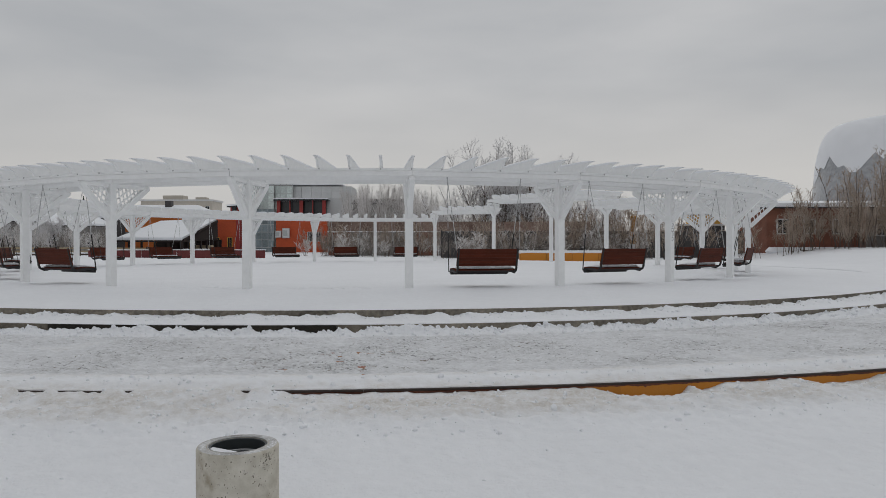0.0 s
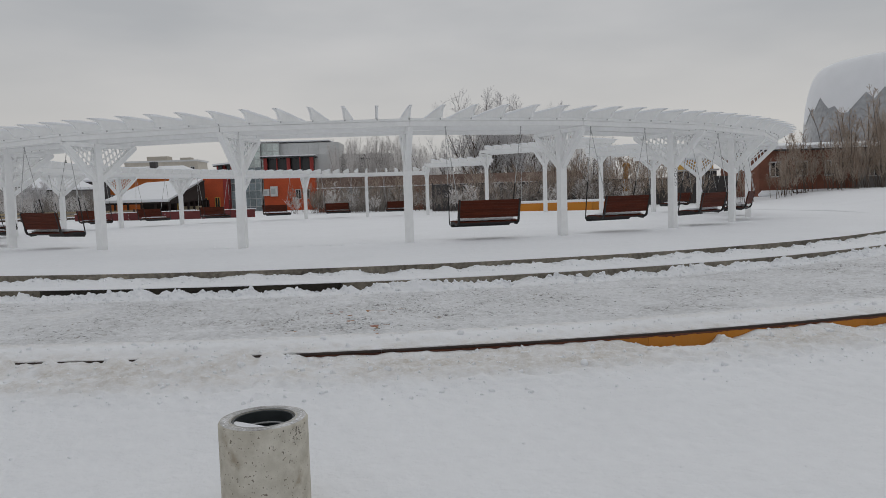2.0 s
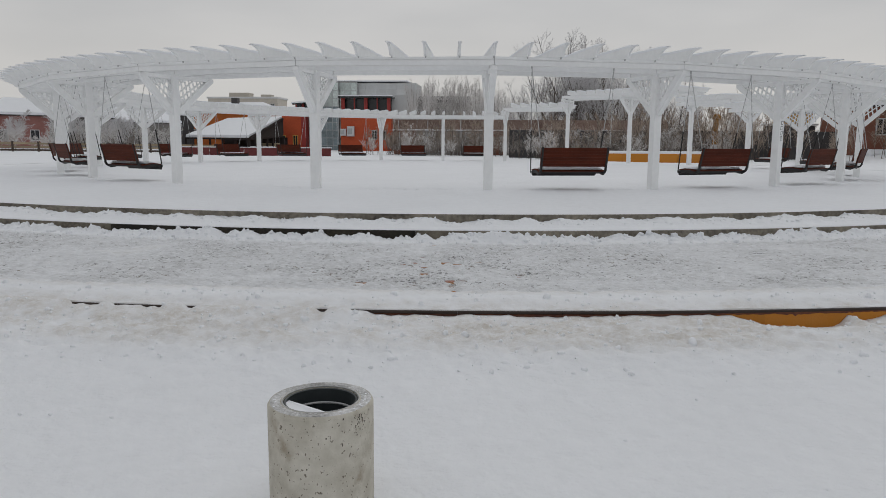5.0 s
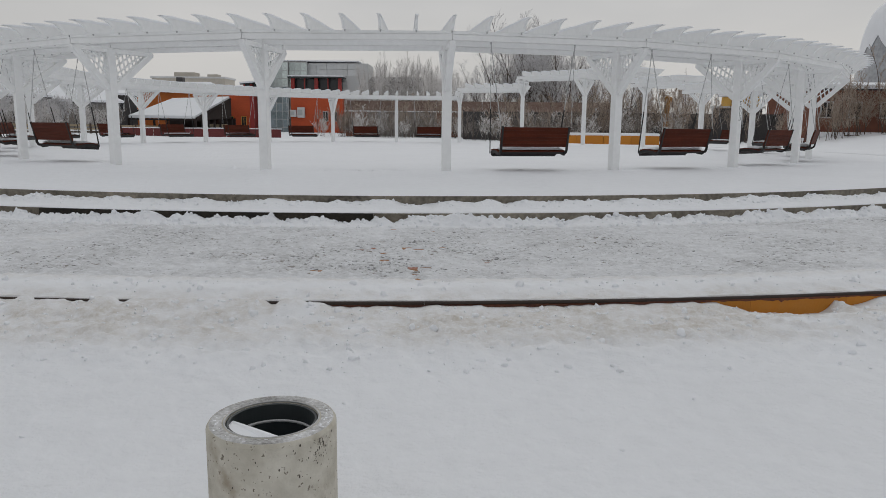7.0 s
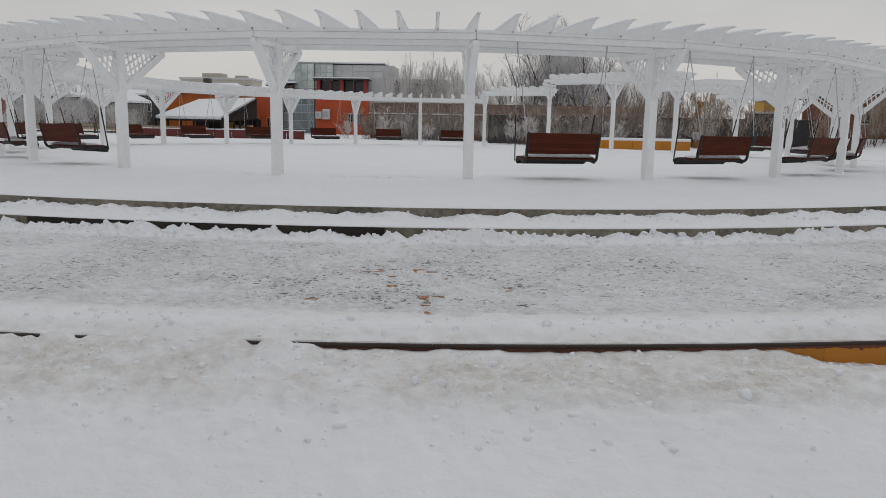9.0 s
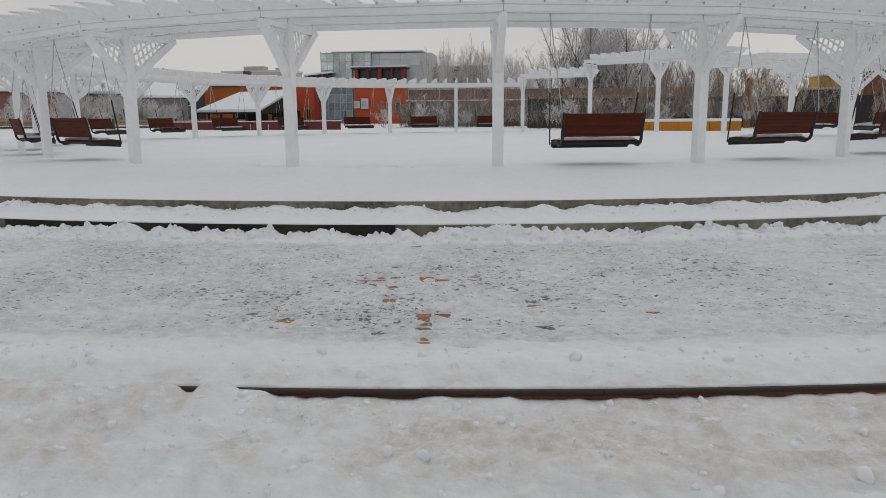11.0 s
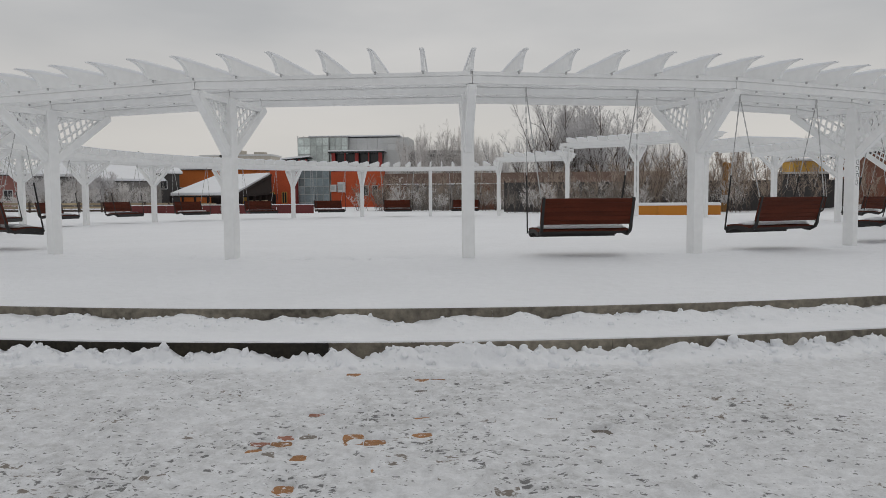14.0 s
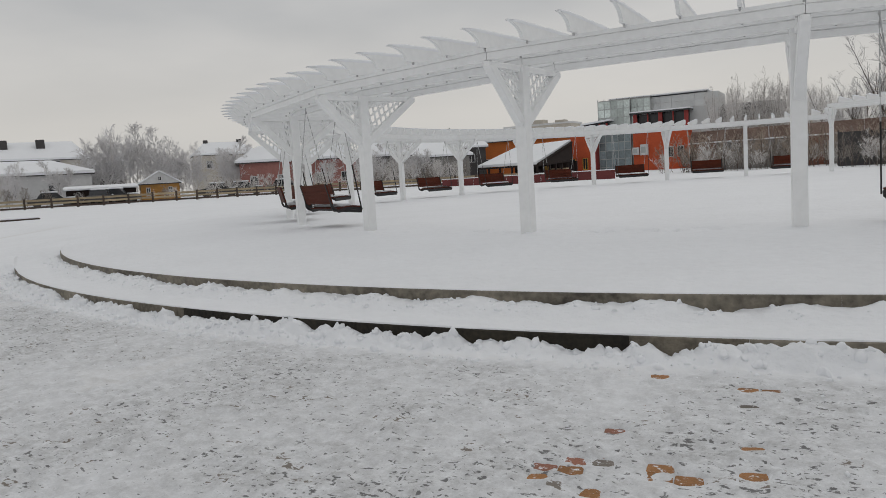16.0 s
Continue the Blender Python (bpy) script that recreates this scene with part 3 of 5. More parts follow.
def build_clods():
    """Loose lumps of pushed snow along the steps, the kerb and the bank."""
    rg = np.random.RandomState(4)
    ico = bmesh.new()
    bmesh.ops.create_icosphere(ico, subdivisions=2, radius=1.0)
    base = np.array([v.co for v in ico.verts])
    tri = np.array([[v.index for v in f.verts] for f in ico.faces])
    ico.free()
    spots = []
    for count, r0, r1, a0, a1, s0, s1 in ((1700, R_LOW + 0.03, R_LOW + 0.42, -29, 50, 0.010, 0.045), (700, R_UP + 0.03, R_UP + 0.32, -33, 50, 0.010, 0.036),
                                          (2300, R_KERB + 0.05, R_KERB + 1.3, -25, 32, 0.005, 0.028), (500, R_KERB - 0.5, R_KERB - 0.08, -25, 32, 0.008, 0.03),
                                          (260, 27.0, 31.0, -25, 25, 0.004, 0.013), (900, 21.9, 25.2, -25, 35, 0.004, 0.014)):
        u = rg.rand(count) ** 1.6
        r, a = r0 + (r1 - r0) * u, np.radians(rg.uniform(a0, a1, count) - 90)
        s = s0 + (s1 - s0) * rg.rand(count) ** 3
        k = 1 - sm(21.7, 24.5, r)
        spots.append(np.stack([r * np.cos(a) + STEP_X * k, r * np.sin(a) + STEP_Y * k, s], 1))
    P = np.concatenate(spots)
    z = ground_height(P[:, 0], P[:, 1])[0]
    n = len(P)
    shape = base[None] * (1 + 0.09 * rg.randn(n, len(base), 1) + 0.30 * np.sin(base[None] @ rg.randn(n, 3, 1) * 2.2)) * rg.uniform(0.6, 1.25, (n, 1, 3))
    V = shape * P[:, 2][:, None, None] + np.stack([P[:, 0], P[:, 1], z - 0.15 * P[:, 2]], 1)[:, None]
    F = (tri[None] + (np.arange(n) * len(base))[:, None, None]).reshape(-1, 3)
    ob = from_arrays("snow_clods", V.reshape(-1, 3), F, [M_SNOW], None, smooth=True)
    tagged(ob, "loose clods of white snow along steps and kerb", "snow", kind="stuff")


build_clods()


# ---- steps and kerb ----
def arc_block(r0, r1, z0, z1, half, gap=0.0012, n=5):
    """A curved block about the -y direction, spanning 2 * half degrees."""
    bm = bmesh.new()
    rings = []
    g = math.degrees(gap / r1)
    for k in range(n):
        a = radians(-90 - half + g + (2 * half - 2 * g) * k / (n - 1))
        rings.append([bm.verts.new((r * math.cos(a), r * math.sin(a), z)) for r, z in ((r0, z0), (r1, z0), (r1, z1 - 0.008), (r1 - 0.008, z1), (r0, z1))])
    m = len(rings[0])
    for a, b in zip(rings, rings[1:]):
        for j in range(m):
            bm.faces.new((a[j], a[(j + 1) % m], b[(j + 1) % m], b[j]))
    bm.faces.new(rings[0])
    bm.faces.new(rings[-1][::-1])
    bmesh.ops.recalc_face_normals(bm, faces=bm.faces)
    return bm


def arc_row(name, label, block, r0, r1, z0, z1, width, a0, a1, choose):
    row = thing(name, pose(STEP_X, STEP_Y, 0), label, "step", kind="structure")
    src = {}
    a = a0
    while a < a1 - 0.01:
        m = choose(a + width / 2)
        turn = pose(0, 0, 0, 0, 0, a + width / 2)
        if m.name not in src:
            src[m.name] = part(block, arc_block(r0, r1, z0, z1, width / 2), m, row)
            src[m.name].matrix_basis = turn
        else:
            share(block, src[m.name], turn, row)
        a += width
    return row


step_upper = arc_row("step_upper", "curved weathered concrete step half buried in snow", "step_block", R_UP - 0.22, R_UP, -0.05, 0.332, 3.5, -34.0, 99.0, lambda a: M_CONC)
step_lower = arc_row("step_lower", "curved concrete step, black with wet along one stretch", "step_block", R_LOW - 0.22, R_LOW, -0.2, 0.170, 2.125, -29.9, 99.7,
                     lambda a: M_WET if -8.0 < a < 3.8 else M_DAMP if -13 < a < 5.9 else M_CONC)
kerb = thing("kerb", Matrix(), "curved rust-brown and orange kerb edging in snow", "kerb", kind="structure")
kerb_src = {}
for k in range(64):
    a = -40 + 2.0 * k
    m = M_ORANGE if a > 8.5 else M_RUST
    turn = pose(0, 0, 0, 0, 0, a)
    if m.name not in kerb_src:
        kerb_src[m.name] = part("kerb_board", arc_block(R_KERB - 0.07, R_KERB, -0.35, -0.020, 1.0), m, kerb)
        kerb_src[m.name].matrix_basis = turn
    else:
        share("kerb_board", kerb_src[m.name], turn, kerb)
    if "cap" not in kerb_src:
        kerb_src["cap"] = part("kerb_cap", arc_block(R_KERB - 0.075, R_KERB + 0.005, -0.020, 0.0, 1.0), M_KTOP, kerb, "dark tarred top strip")
        kerb_src["cap"].matrix_basis = turn
    else:
        share("kerb_cap", kerb_src["cap"], turn, kerb, "dark tarred top strip")

rk = random.Random(31)
bm = bmesh.new()
prev = None
for k in range(420):
    a = radians(8.5 + 0.06 * k - 90)
    drop = 0.020 + 0.010 + 0.010 * abs(math.sin(k * 0.21) * math.sin(k * 0.067 + 1)) + rk.uniform(0, 0.008) + (rk.uniform(0, 0.02) if rk.random() < 0.06 else 0)
    rr = R_KERB + 0.002
    cur = [bm.verts.new((rr * math.cos(a), rr * math.sin(a), z)) for z in (-0.019, -drop)] + [bm.verts.new(((rr - 0.004) * math.cos(a), (rr - 0.004) * math.sin(a), z)) for z in (-drop, -0.019)]
    if prev:
        for q in range(4):
            bm.faces.new((prev[q], cur[q], cur[(q + 1) % 4], prev[(q + 1) % 4]))
    prev = cur
bmesh.ops.recalc_face_normals(bm, faces=bm.faces)
part("rust_run", bm, M_RUST, kerb, "ragged rust stain under the top strip")


# ---- pergola ----
pergola = thing("pergola", Matrix(), "large white timber ring pergola on lattice-braced posts, snow-topped", "pergola")
RAISE = {12: 0.45, 11: 1.08, 10: 1.08, 9: 1.08, 8: 0.45}      # posts under the raised gate
BAY_RAISE = {11: 0.45, 10: 1.08, 9: 1.08, 8: 0.45}            # bays from post i to i + 1


def polar(r, a, z):
    return Vector((RING_X + r * math.cos(a), RING_Y + r * math.sin(a), z))


def build_post(extra):
    """A post with its two braces and lattices, in the plane x (outwards), z."""
    top = Z_BEAM + extra
    p = new("post", None)
    bm = bmesh.new()
    add_box(bm, (0, 0, (0.2 + top) / 2), (0.19, 0.19, top - 0.2), bevel=0.012)
    me = bpy.data.meshes.new("post")
    bm.to_mesh(me)
    bm.free()
    me.materials.append(M_WHITE)
    bpy.data.objects.remove(p)
    p = new("post", me)
    apex = top - 0.88
    for sgn, reach in ((1, R_OUT - R_POST), (-1, R_POST - R_IN)):
        part("brace", bar_bm((sgn * 0.08, 0, apex), (sgn * (reach + 0.02), 0, top - 0.03), 0.13, 0.14, 0.01), M_WHITE, p)
        part("tie", bar_bm((sgn * 0.09, 0, top - 0.055), (sgn * (reach + 0.06), 0, top - 0.055), 0.10, 0.09, 0.008), M_WHITE, p)
        bm = bmesh.new()
        x1, z0, z1 = reach - 0.06, apex + 0.06, top - 0.10
        def inside(x, z):
            return 0.09 <= x <= x1 and z <= z1 and z >= z0 + (x - 0.02) * (z1 - z0) / x1
        rise = (z1 - z0) / x1
        for k in range(1, 7):           # slats along the brace
            run = [(x, z0 + x * rise + 0.165 * k) for x in np.linspace(0.09, x1, 60)]
            run = [q for q in run if inside(*q)]
            if len(run) > 4:
                add_bar(bm, (sgn * run[0][0], 0.010, run[0][1]), (sgn * run[-1][0], 0.010, run[-1][1]), 0.018, 0.036)
        for k in range(9):              # steep slats across them
            run = [(0.10 + 0.125 * k + 0.22 * (z1 - z), z) for z in np.linspace(z1, z0, 60)]
            run = [q for q in run if inside(*q)]
            if len(run) > 4:
                add_bar(bm, (sgn * run[0][0], -0.010, run[0][1]), (sgn * run[-1][0], -0.010, run[-1][1]), 0.018, 0.036)
        part("lattice", bm, M_WHITE, p, "diagonal white lattice")
    return p


post_src = {}
for i in range(N_POST):
    extra = RAISE.get(i, 0.0)
    m = pose(*polar(R_POST, post_angle(i), 0.0), 0, 0, math.degrees(post_angle(i)))
    if extra not in post_src:
        post_src[extra] = build_post(extra)
        post_src[extra].parent = pergola
        post_src[extra].matrix_basis = m
    else:
        copy_thing(post_src[extra], m)


def beam_bm(r, span, h=0.165, w=0.085):
    """A curved beam about the +x direction, its underside at z = 0, with a shadow groove along the face."""
    bm = bmesh.new()
    rings = []
    for k in range(2):
        a = radians(-span / 2 + span * k)
        o, q = r + w / 2, r - w / 2
        rings.append([bm.verts.new((rr * math.cos(a), rr * math.sin(a), z)) for rr, z in
                      ((q, 0), (o, 0), (o, h * 0.60), (o - 0.012, h * 0.63), (o - 0.012, h * 0.67), (o + 0.014, h * 0.69), (o + 0.014, h), (q, h))])
    m = len(rings[0])
    for a, b in zip(rings, rings[1:]):
        for j in range(m):
            bm.faces.new((a[j], a[(j + 1) % m], b[(j + 1) % m], b[j]))
    bm.faces.new(rings[0])
    bm.faces.new(rings[-1][::-1])
    bmesh.ops.recalc_face_normals(bm, faces=bm.faces)
    return bm


R_BEAMS = (R_OUT, R_MID, R_IN)
beam_src = {}
for i in range(N_POST):
    lift = BAY_RAISE.get(i, 0.0)
    mid = math.degrees(post_angle(i + 0.5))
    for r in R_BEAMS:
        m = pose(RING_X, RING_Y, Z_BEAM + lift, 0, 0, mid)
        if r not in beam_src:
            beam_src[r] = part("ring_beam", beam_bm(r, 14.96), M_WHITE, pergola)
            beam_src[r].matrix_basis = m
        else:
            share("ring_beam", beam_src[r], m, pergola)


def rafter_outline(h=0.205):
    """From the inner end to the hooked outer end; x is the radius."""
    pts = [(12.83, 0.0), (15.80, 0.0)]
    for k in range(1, 8):       # concave end rising to the tip
        a = k / 7 * math.pi / 2
        pts.append((15.80 + 0.40 * (1 - math.cos(a)), h * math.sin(a)))
    pts += [(16.18, h + 0.012), (12.88, h)]
    pts += [(12.74, h * 0.9), (12.74, h * 0.45)]
    return pts


def rafter_snow(h=0.205):
    bm = bmesh.new()
    rnd = random.Random(5)
    n = 16
    top, bl, br = [], [], []
    for k in range(n + 1):
        x = 12.78 + (16.18 - 12.78) * k / n
        t = (0.050 + 0.016 * rnd.random()) * min(1, 0.35 + min(k, n - k) * 0.35)
        bl.append(bm.verts.new((x, -0.028, h - 0.004)))
        br.append(bm.verts.new((x, 0.028, h - 0.004)))
        top.append((bm.verts.new((x, -0.033, h + t * 0.6)), bm.verts.new((x, 0.0, h + t)), bm.verts.new((x, 0.033, h + t * 0.6))))
    for k in range(n):
        seq0 = (bl[k], *top[k], br[k])
        seq1 = (bl[k + 1], *top[k + 1], br[k + 1])
        for a0, a1, b1, b0 in zip(seq0, seq1, seq1[1:], seq0[1:]):
            bm.faces.new((a0, b0, b1, a1))
    bm.faces.new((bl[0], *top[0], br[0]))
    bm.faces.new((br[-1], *top[-1][::-1], bl[-1]))
    bmesh.ops.recalc_face_normals(bm, faces=bm.faces)
    return bm


raf = None
bolt_me = None
for i in range(N_POST):
    lift = BAY_RAISE.get(i, 0.0)
    for k in range(6):
        a = -97.74 + 15 * i - 0.05 + 2.5 * k
        m = pose(RING_X, RING_Y, Z_BEAM + 0.165 + lift, 0, 0, a)
        if raf is None:
            bm = bmesh.new()
            prism(bm, rafter_outline(), 0.05)
            raf = part("rafter", bm, M_WHITE, pergola)
            cap = part("snow_cap", rafter_snow(), M_SNOW, raf, "ridge of fresh snow", smooth=True)
            bm = bmesh.new()
            for r in R_BEAMS:
                add_box(bm, (r + 0.05, 0.0, -0.02), (0.03, 0.026, 0.035), bevel=0.004)
            brk = part("bracket", bm, M_CHAIN, raf, "small galvanised angle brackets")
            brk["kind"] = "stuff"
            raf.matrix_basis = m
            raf_parts = (cap, brk)
        else:
            r2 = share("rafter", raf, m, pergola)
            share("snow_cap", raf_parts[0], Matrix(), r2, "ridge of fresh snow")
            share("bracket", raf_parts[1], Matrix(), r2, "small galvanised angle brackets")["kind"] = "stuff"


# faded ink marks down one post
mark_a = post_angle(3)
for k, (w, h) in enumerate(((0.05, 0.03), (0.07, 0.08), (0.085, 0.085), (0.075, 0.085), (0.06, 0.09))):
    bm = bmesh.new()
    t = 0.011
    for sx, sz, bw, bh in ((0, 0.5, w, t), (0, -0.5, w * 0.8, t), (-0.5, 0, t, h), (0.5, 0.1, t, h * 0.7)):
        add_box(bm, (sx * w, 0, sz * h), (bw, 0.002, bh))
    mk = part("ink_mark", bm, M_INK, pergola, "scribbled dark ink mark")
    c = polar(R_POST, mark_a, 2.12 - 0.125 * k)
    mk.matrix_basis = pose(c.x, c.y, c.z, 0, 0, math.degrees(mark_a) + 90) @ pose(0.01 * (k % 2), -0.0965, 0)


# ---- swing benches ----
def build_bench():
    """Faces +y, hangs at the origin's height; x runs along the seat."""
    b = new("swing_bench")
    wid = 1.53
    seat_z, back_y = 0.43, -0.16
    def side(x):
        pts = [(x, -0.33, 0.945), (x, -0.27, 0.72), (x, -0.235, 0.56), (x, -0.225, 0.47), (x, -0.19, 0.41), (x, -0.11, 0.375),
               (x, 0.0, 0.385), (x, 0.12, 0.415), (x, 0.24, 0.425), (x, 0.35, 0.405), (x, 0.43, 0.36)]
        bm = bmesh.new()
        for k, (p, q) in enumerate(zip(pts, pts[1:])):
            add_bar(bm, p, (Vector(q) + (Vector(q) - Vector(p)).normalized() * 0.012), 0.045, 0.05 if k < 5 else 0.085, 0.006)
        return bm
    for x in (-wid / 2 + 0.03, wid / 2 - 0.03):
        part("side_frame", side(x), M_IRON, b, "black bent steel side frame")
    for k in range(6):
        z = 0.555 + 0.068 * k
        y = -0.205 - 0.125 * (z - 0.47) / 0.475
        part("back_slat", box_bm((0, 0, 0), (wid, 0.028, 0.0668), pose(0, y, z, 14, 0, 0), 0.0015), M_SLAT, b)
    for k in range(7):
        y = -0.10 + 0.078 * k
        part("seat_slat", box_bm((0, y, 0.452 - 0.0028 * abs(k - 3.6) ** 2), (wid, 0.068, 0.026), None, 0.004), M_SLAT, b)
    part("front_rail", box_bm((0, 0.42, 0.355), (wid - 0.06, 0.05, 0.11), None, 0.006), M_IRON, b, "black steel rail")
    part("back_rail", box_bm((0, -0.12, 0.39), (wid, 0.04, 0.04), None, 0.006), M_IRON, b, "black steel rail")
    bm = bmesh.new()
    r = random.Random(3)
    nx, ny = 24, 6
    g = [[bm.verts.new((-wid / 2 + 0.06 + (wid - 0.12) * i / nx, -0.13 + 0.40 * j / ny,
                        0.455 + (0.0 if i in (0, nx) or j in (0, ny) else 0.035 + 0.02 * r.random()))) for j in range(ny + 1)] for i in range(nx + 1)]
    for i in range(nx):
        for j in range(ny):
            bm.faces.new((g[i][j], g[i + 1][j], g[i + 1][j + 1], g[i][j + 1]))
    bmesh.ops.solidify(bm, geom=list(bm.faces), thickness=0.01)
    part("seat_snow", bm, M_SNOW, b, "thin snow lying on the seat", smooth=True)
    hang = Z_BEAM - Z_PLAT + 0.05
    for sx in (-1, 1):
        for y, z, name in ((-0.32, 0.93, "rear_chain"), (0.42, 0.36, "front_chain")):
            top, low = Vector((sx * 0.93, 0.0, hang)), Vector((sx * (wid / 2 + 0.015), y, z))
            bm = bmesh.new()
            n = int((top - low).length / 0.085)
            for k in range(n):
                p = low + (top - low) * (k + 0.02) / n
                q = low + (top - low) * (k + 1.02) / n
                add_bar(bm, p, q, 0.020 if k % 2 else 0.007, 0.007 if k % 2 else 0.020)
            part(name, bm, M_CHAIN, b, "steel link chain")
            if name == "front_chain":
                part("chain_sleeve", bar_bm(low, low + (top - low) * 0.42, 0.021, 0.021), M_IRON, b, "black sleeve on the chain")
        part("eye_bolt", box_bm((sx * 0.93, 0, hang + 0.02), (0.03, 0.03, 0.06), None, 0.006), M_CHAIN, b)
    return tagged(b, "brown slatted swing bench hung on chains under the pergola", "swing bench", "swing benches round the ring")


def bench_pose(bay):
    a = post_angle(bay)
    return pose(*polar(R_MID, a, Z_PLAT), 0, 0, math.degrees(a) + 90) @ pose(-0.06, 0, 0)


bench = build_bench()
bays = [1.5, 2.5, 3.5, 4.5, 5.5, 6.5, 7.5, -1.5, -2.5, -3.5, -4.5, -5.5, -6.5, -7.5, -8.5, -9.5, -10.5, -11.5]
bench.matrix_basis = bench_pose(bays[0])
for q in bays[1:]:
    copy_thing(bench, bench_pose(q))


# ---- concrete litter bin ----
def ring_bm(profile, n=64):
    bm = bmesh.new()
    rings = [[bm.verts.new((r * math.cos(k * math.tau / n), r * math.sin(k * math.tau / n), z)) for k in range(n)] for r, z in profile]
    for a, b in zip(rings, rings[1:] + rings[:1]):
        for k in range(n):
            bm.faces.new((a[k], a[(k + 1) % n], b[(k + 1) % n], b[k]))
    bmesh.ops.recalc_face_normals(bm, faces=bm.faces)
    return bm


litter_bin = thing("litter_bin", pose(1.815, -28.455, -0.34, 0, 0, 20), "round pale concrete litter bin with snow inside, set in snow", "litter bin")
part("bin_shell", ring_bm([(0.238, 0.0), (0.240, 0.02), (0.240, 0.577), (0.232, 0.59), (0.178, 0.59), (0.172, 0.58), (0.172, 0.02), (0.172, 0.0)]), M_BIN, litter_bin, smooth=False)
part("liner", ring_bm([(0.170, 0.05), (0.170, 0.583), (0.164, 0.586), (0.158, 0.583), (0.158, 0.05)]), M_BINDARK, litter_bin, "dark metal liner")
bm = bmesh.new()
bmesh.ops.create_circle(bm, cap_ends=True, segments=40, radius=0.160, matrix=Matrix.Translation((0, 0, 0.30)))
part("liner_floor", bm, M_BINDARK, litter_bin)
bm = bmesh.new()
tube(bm, [(0.157 * math.cos(a), 0.157 * math.sin(a), 0.515) for a in np.linspace(0, math.tau, 41)], 0.006, 6)
part("liner_ring", bm, M_CHAIN, litter_bin, "bright bag ring")
bm = bmesh.new()
tube(bm, [(0.175 * math.cos(a), 0.175 * math.sin(a), 0.590) for a in np.linspace(0, math.tau, 41)], 0.0035, 6)
part("rim_seam", bm, M_CHAIN, litter_bin)
bm = bmesh.new()
chord = []
for k in range(25):
    a = radians(150) + radians(128) * k / 24
    chord.append((0.166 * math.cos(a), 0.166 * math.sin(a)))
lo = [bm.verts.new((x, y, 0.53)) for x, y in chord]
hi = [bm.verts.new((x, y, 0.575 + 0.008 * math.sin(5 * x * 20))) for x, y in chord]
bm.faces.new(hi)
bm.faces.new(lo[::-1])
for k in range(25):
    bm.faces.new((lo[k], lo[(k + 1) % 25], hi[(k + 1) % 25], hi[k]))
part("bin_snow", bm, M_SNOW, litter_bin, "wedge of snow on the opening")
bm = bmesh.new()
rf = random.Random(2)
for k in range(36):
    a, r = radians(rf.gauss(-20, 28) if k % 3 else rf.gauss(200, 25)), rf.uniform(0.19, 0.226)
    add_box(bm, (r, 0, 0.591), (rf.uniform(0.002, 0.009), rf.uniform(0.003, 0.016), 0.0022), pose(0, 0, 0, 0, 0, math.degrees(a)), 0.0015)
rim_frost = part("rim_frost", bm, M_SNOW, litter_bin, "patches of frost on the rim")
rim_frost["kind"] = "stuff"
bm = bmesh.new()
rings = [[bm.verts.new((r * math.cos(k * math.tau / 64), r * math.sin(k * math.tau / 64), z)) for k in range(64)] for r, z in ((0.181, 0.586), (0.184, 0.5912), (0.228, 0.5912), (0.232, 0.586))]
for p, q in zip(rings, rings[1:]):
    for k in range(64):
        bm.faces.new((p[k], q[k], q[(k + 1) % 64], p[(k + 1) % 64]))
bmesh.ops.recalc_face_normals(bm, faces=bm.faces)
part("rim_rime", bm, M_RIME, litter_bin, "mottled frosted concrete rim", smooth=True)
rnd = random.Random(11)
bm = bmesh.new()
for k in range(84):
    a = rnd.gauss(-50, 5) if k % 3 else rnd.choice((-62, -78, -110, -135)) + rnd.gauss(0, 3)
    z = 0.572 - abs(rnd.gauss(0, 0.035 if k % 3 else 0.10))
    s = rnd.uniform(0.0007, 0.0034)
    bmesh.ops.create_circle(bm, cap_ends=True, segments=7, radius=s, matrix=pose(0, 0, 0, 0, 0, a) @ Matrix.Translation((0.2406, 0, z)) @ pose(0, 0, 0, 0, 90, 0) @ Matrix.Diagonal((rnd.uniform(0.8, 2.4), 1, 1, 1)))
part("lichen_spot", bm, M_STAIN, litter_bin, "dark lichen stains")["kind"] = "stuff"


# ---- buildings ----
def window(parent, cx, cz, w, h, y, glass, casing, depth=0.12):
    win = part("window", box_bm((cx, y - 0.02, cz), (w, 0.08, h)), glass, parent)
    bm = bmesh.new()
    t = 0.09
    for s in (-1, 1):
        add_box(bm, (cx + s * (w / 2), y - 0.05, cz), (t, depth, h + t))
        add_box(bm, (cx, y - 0.05, cz + s * (h / 2)), (w + t, depth, t))
    add_box(bm, (cx, y - 0.05, cz), (t * 0.6, depth * 0.8, h))
    part("window_frame", bm, casing, win)
    return win


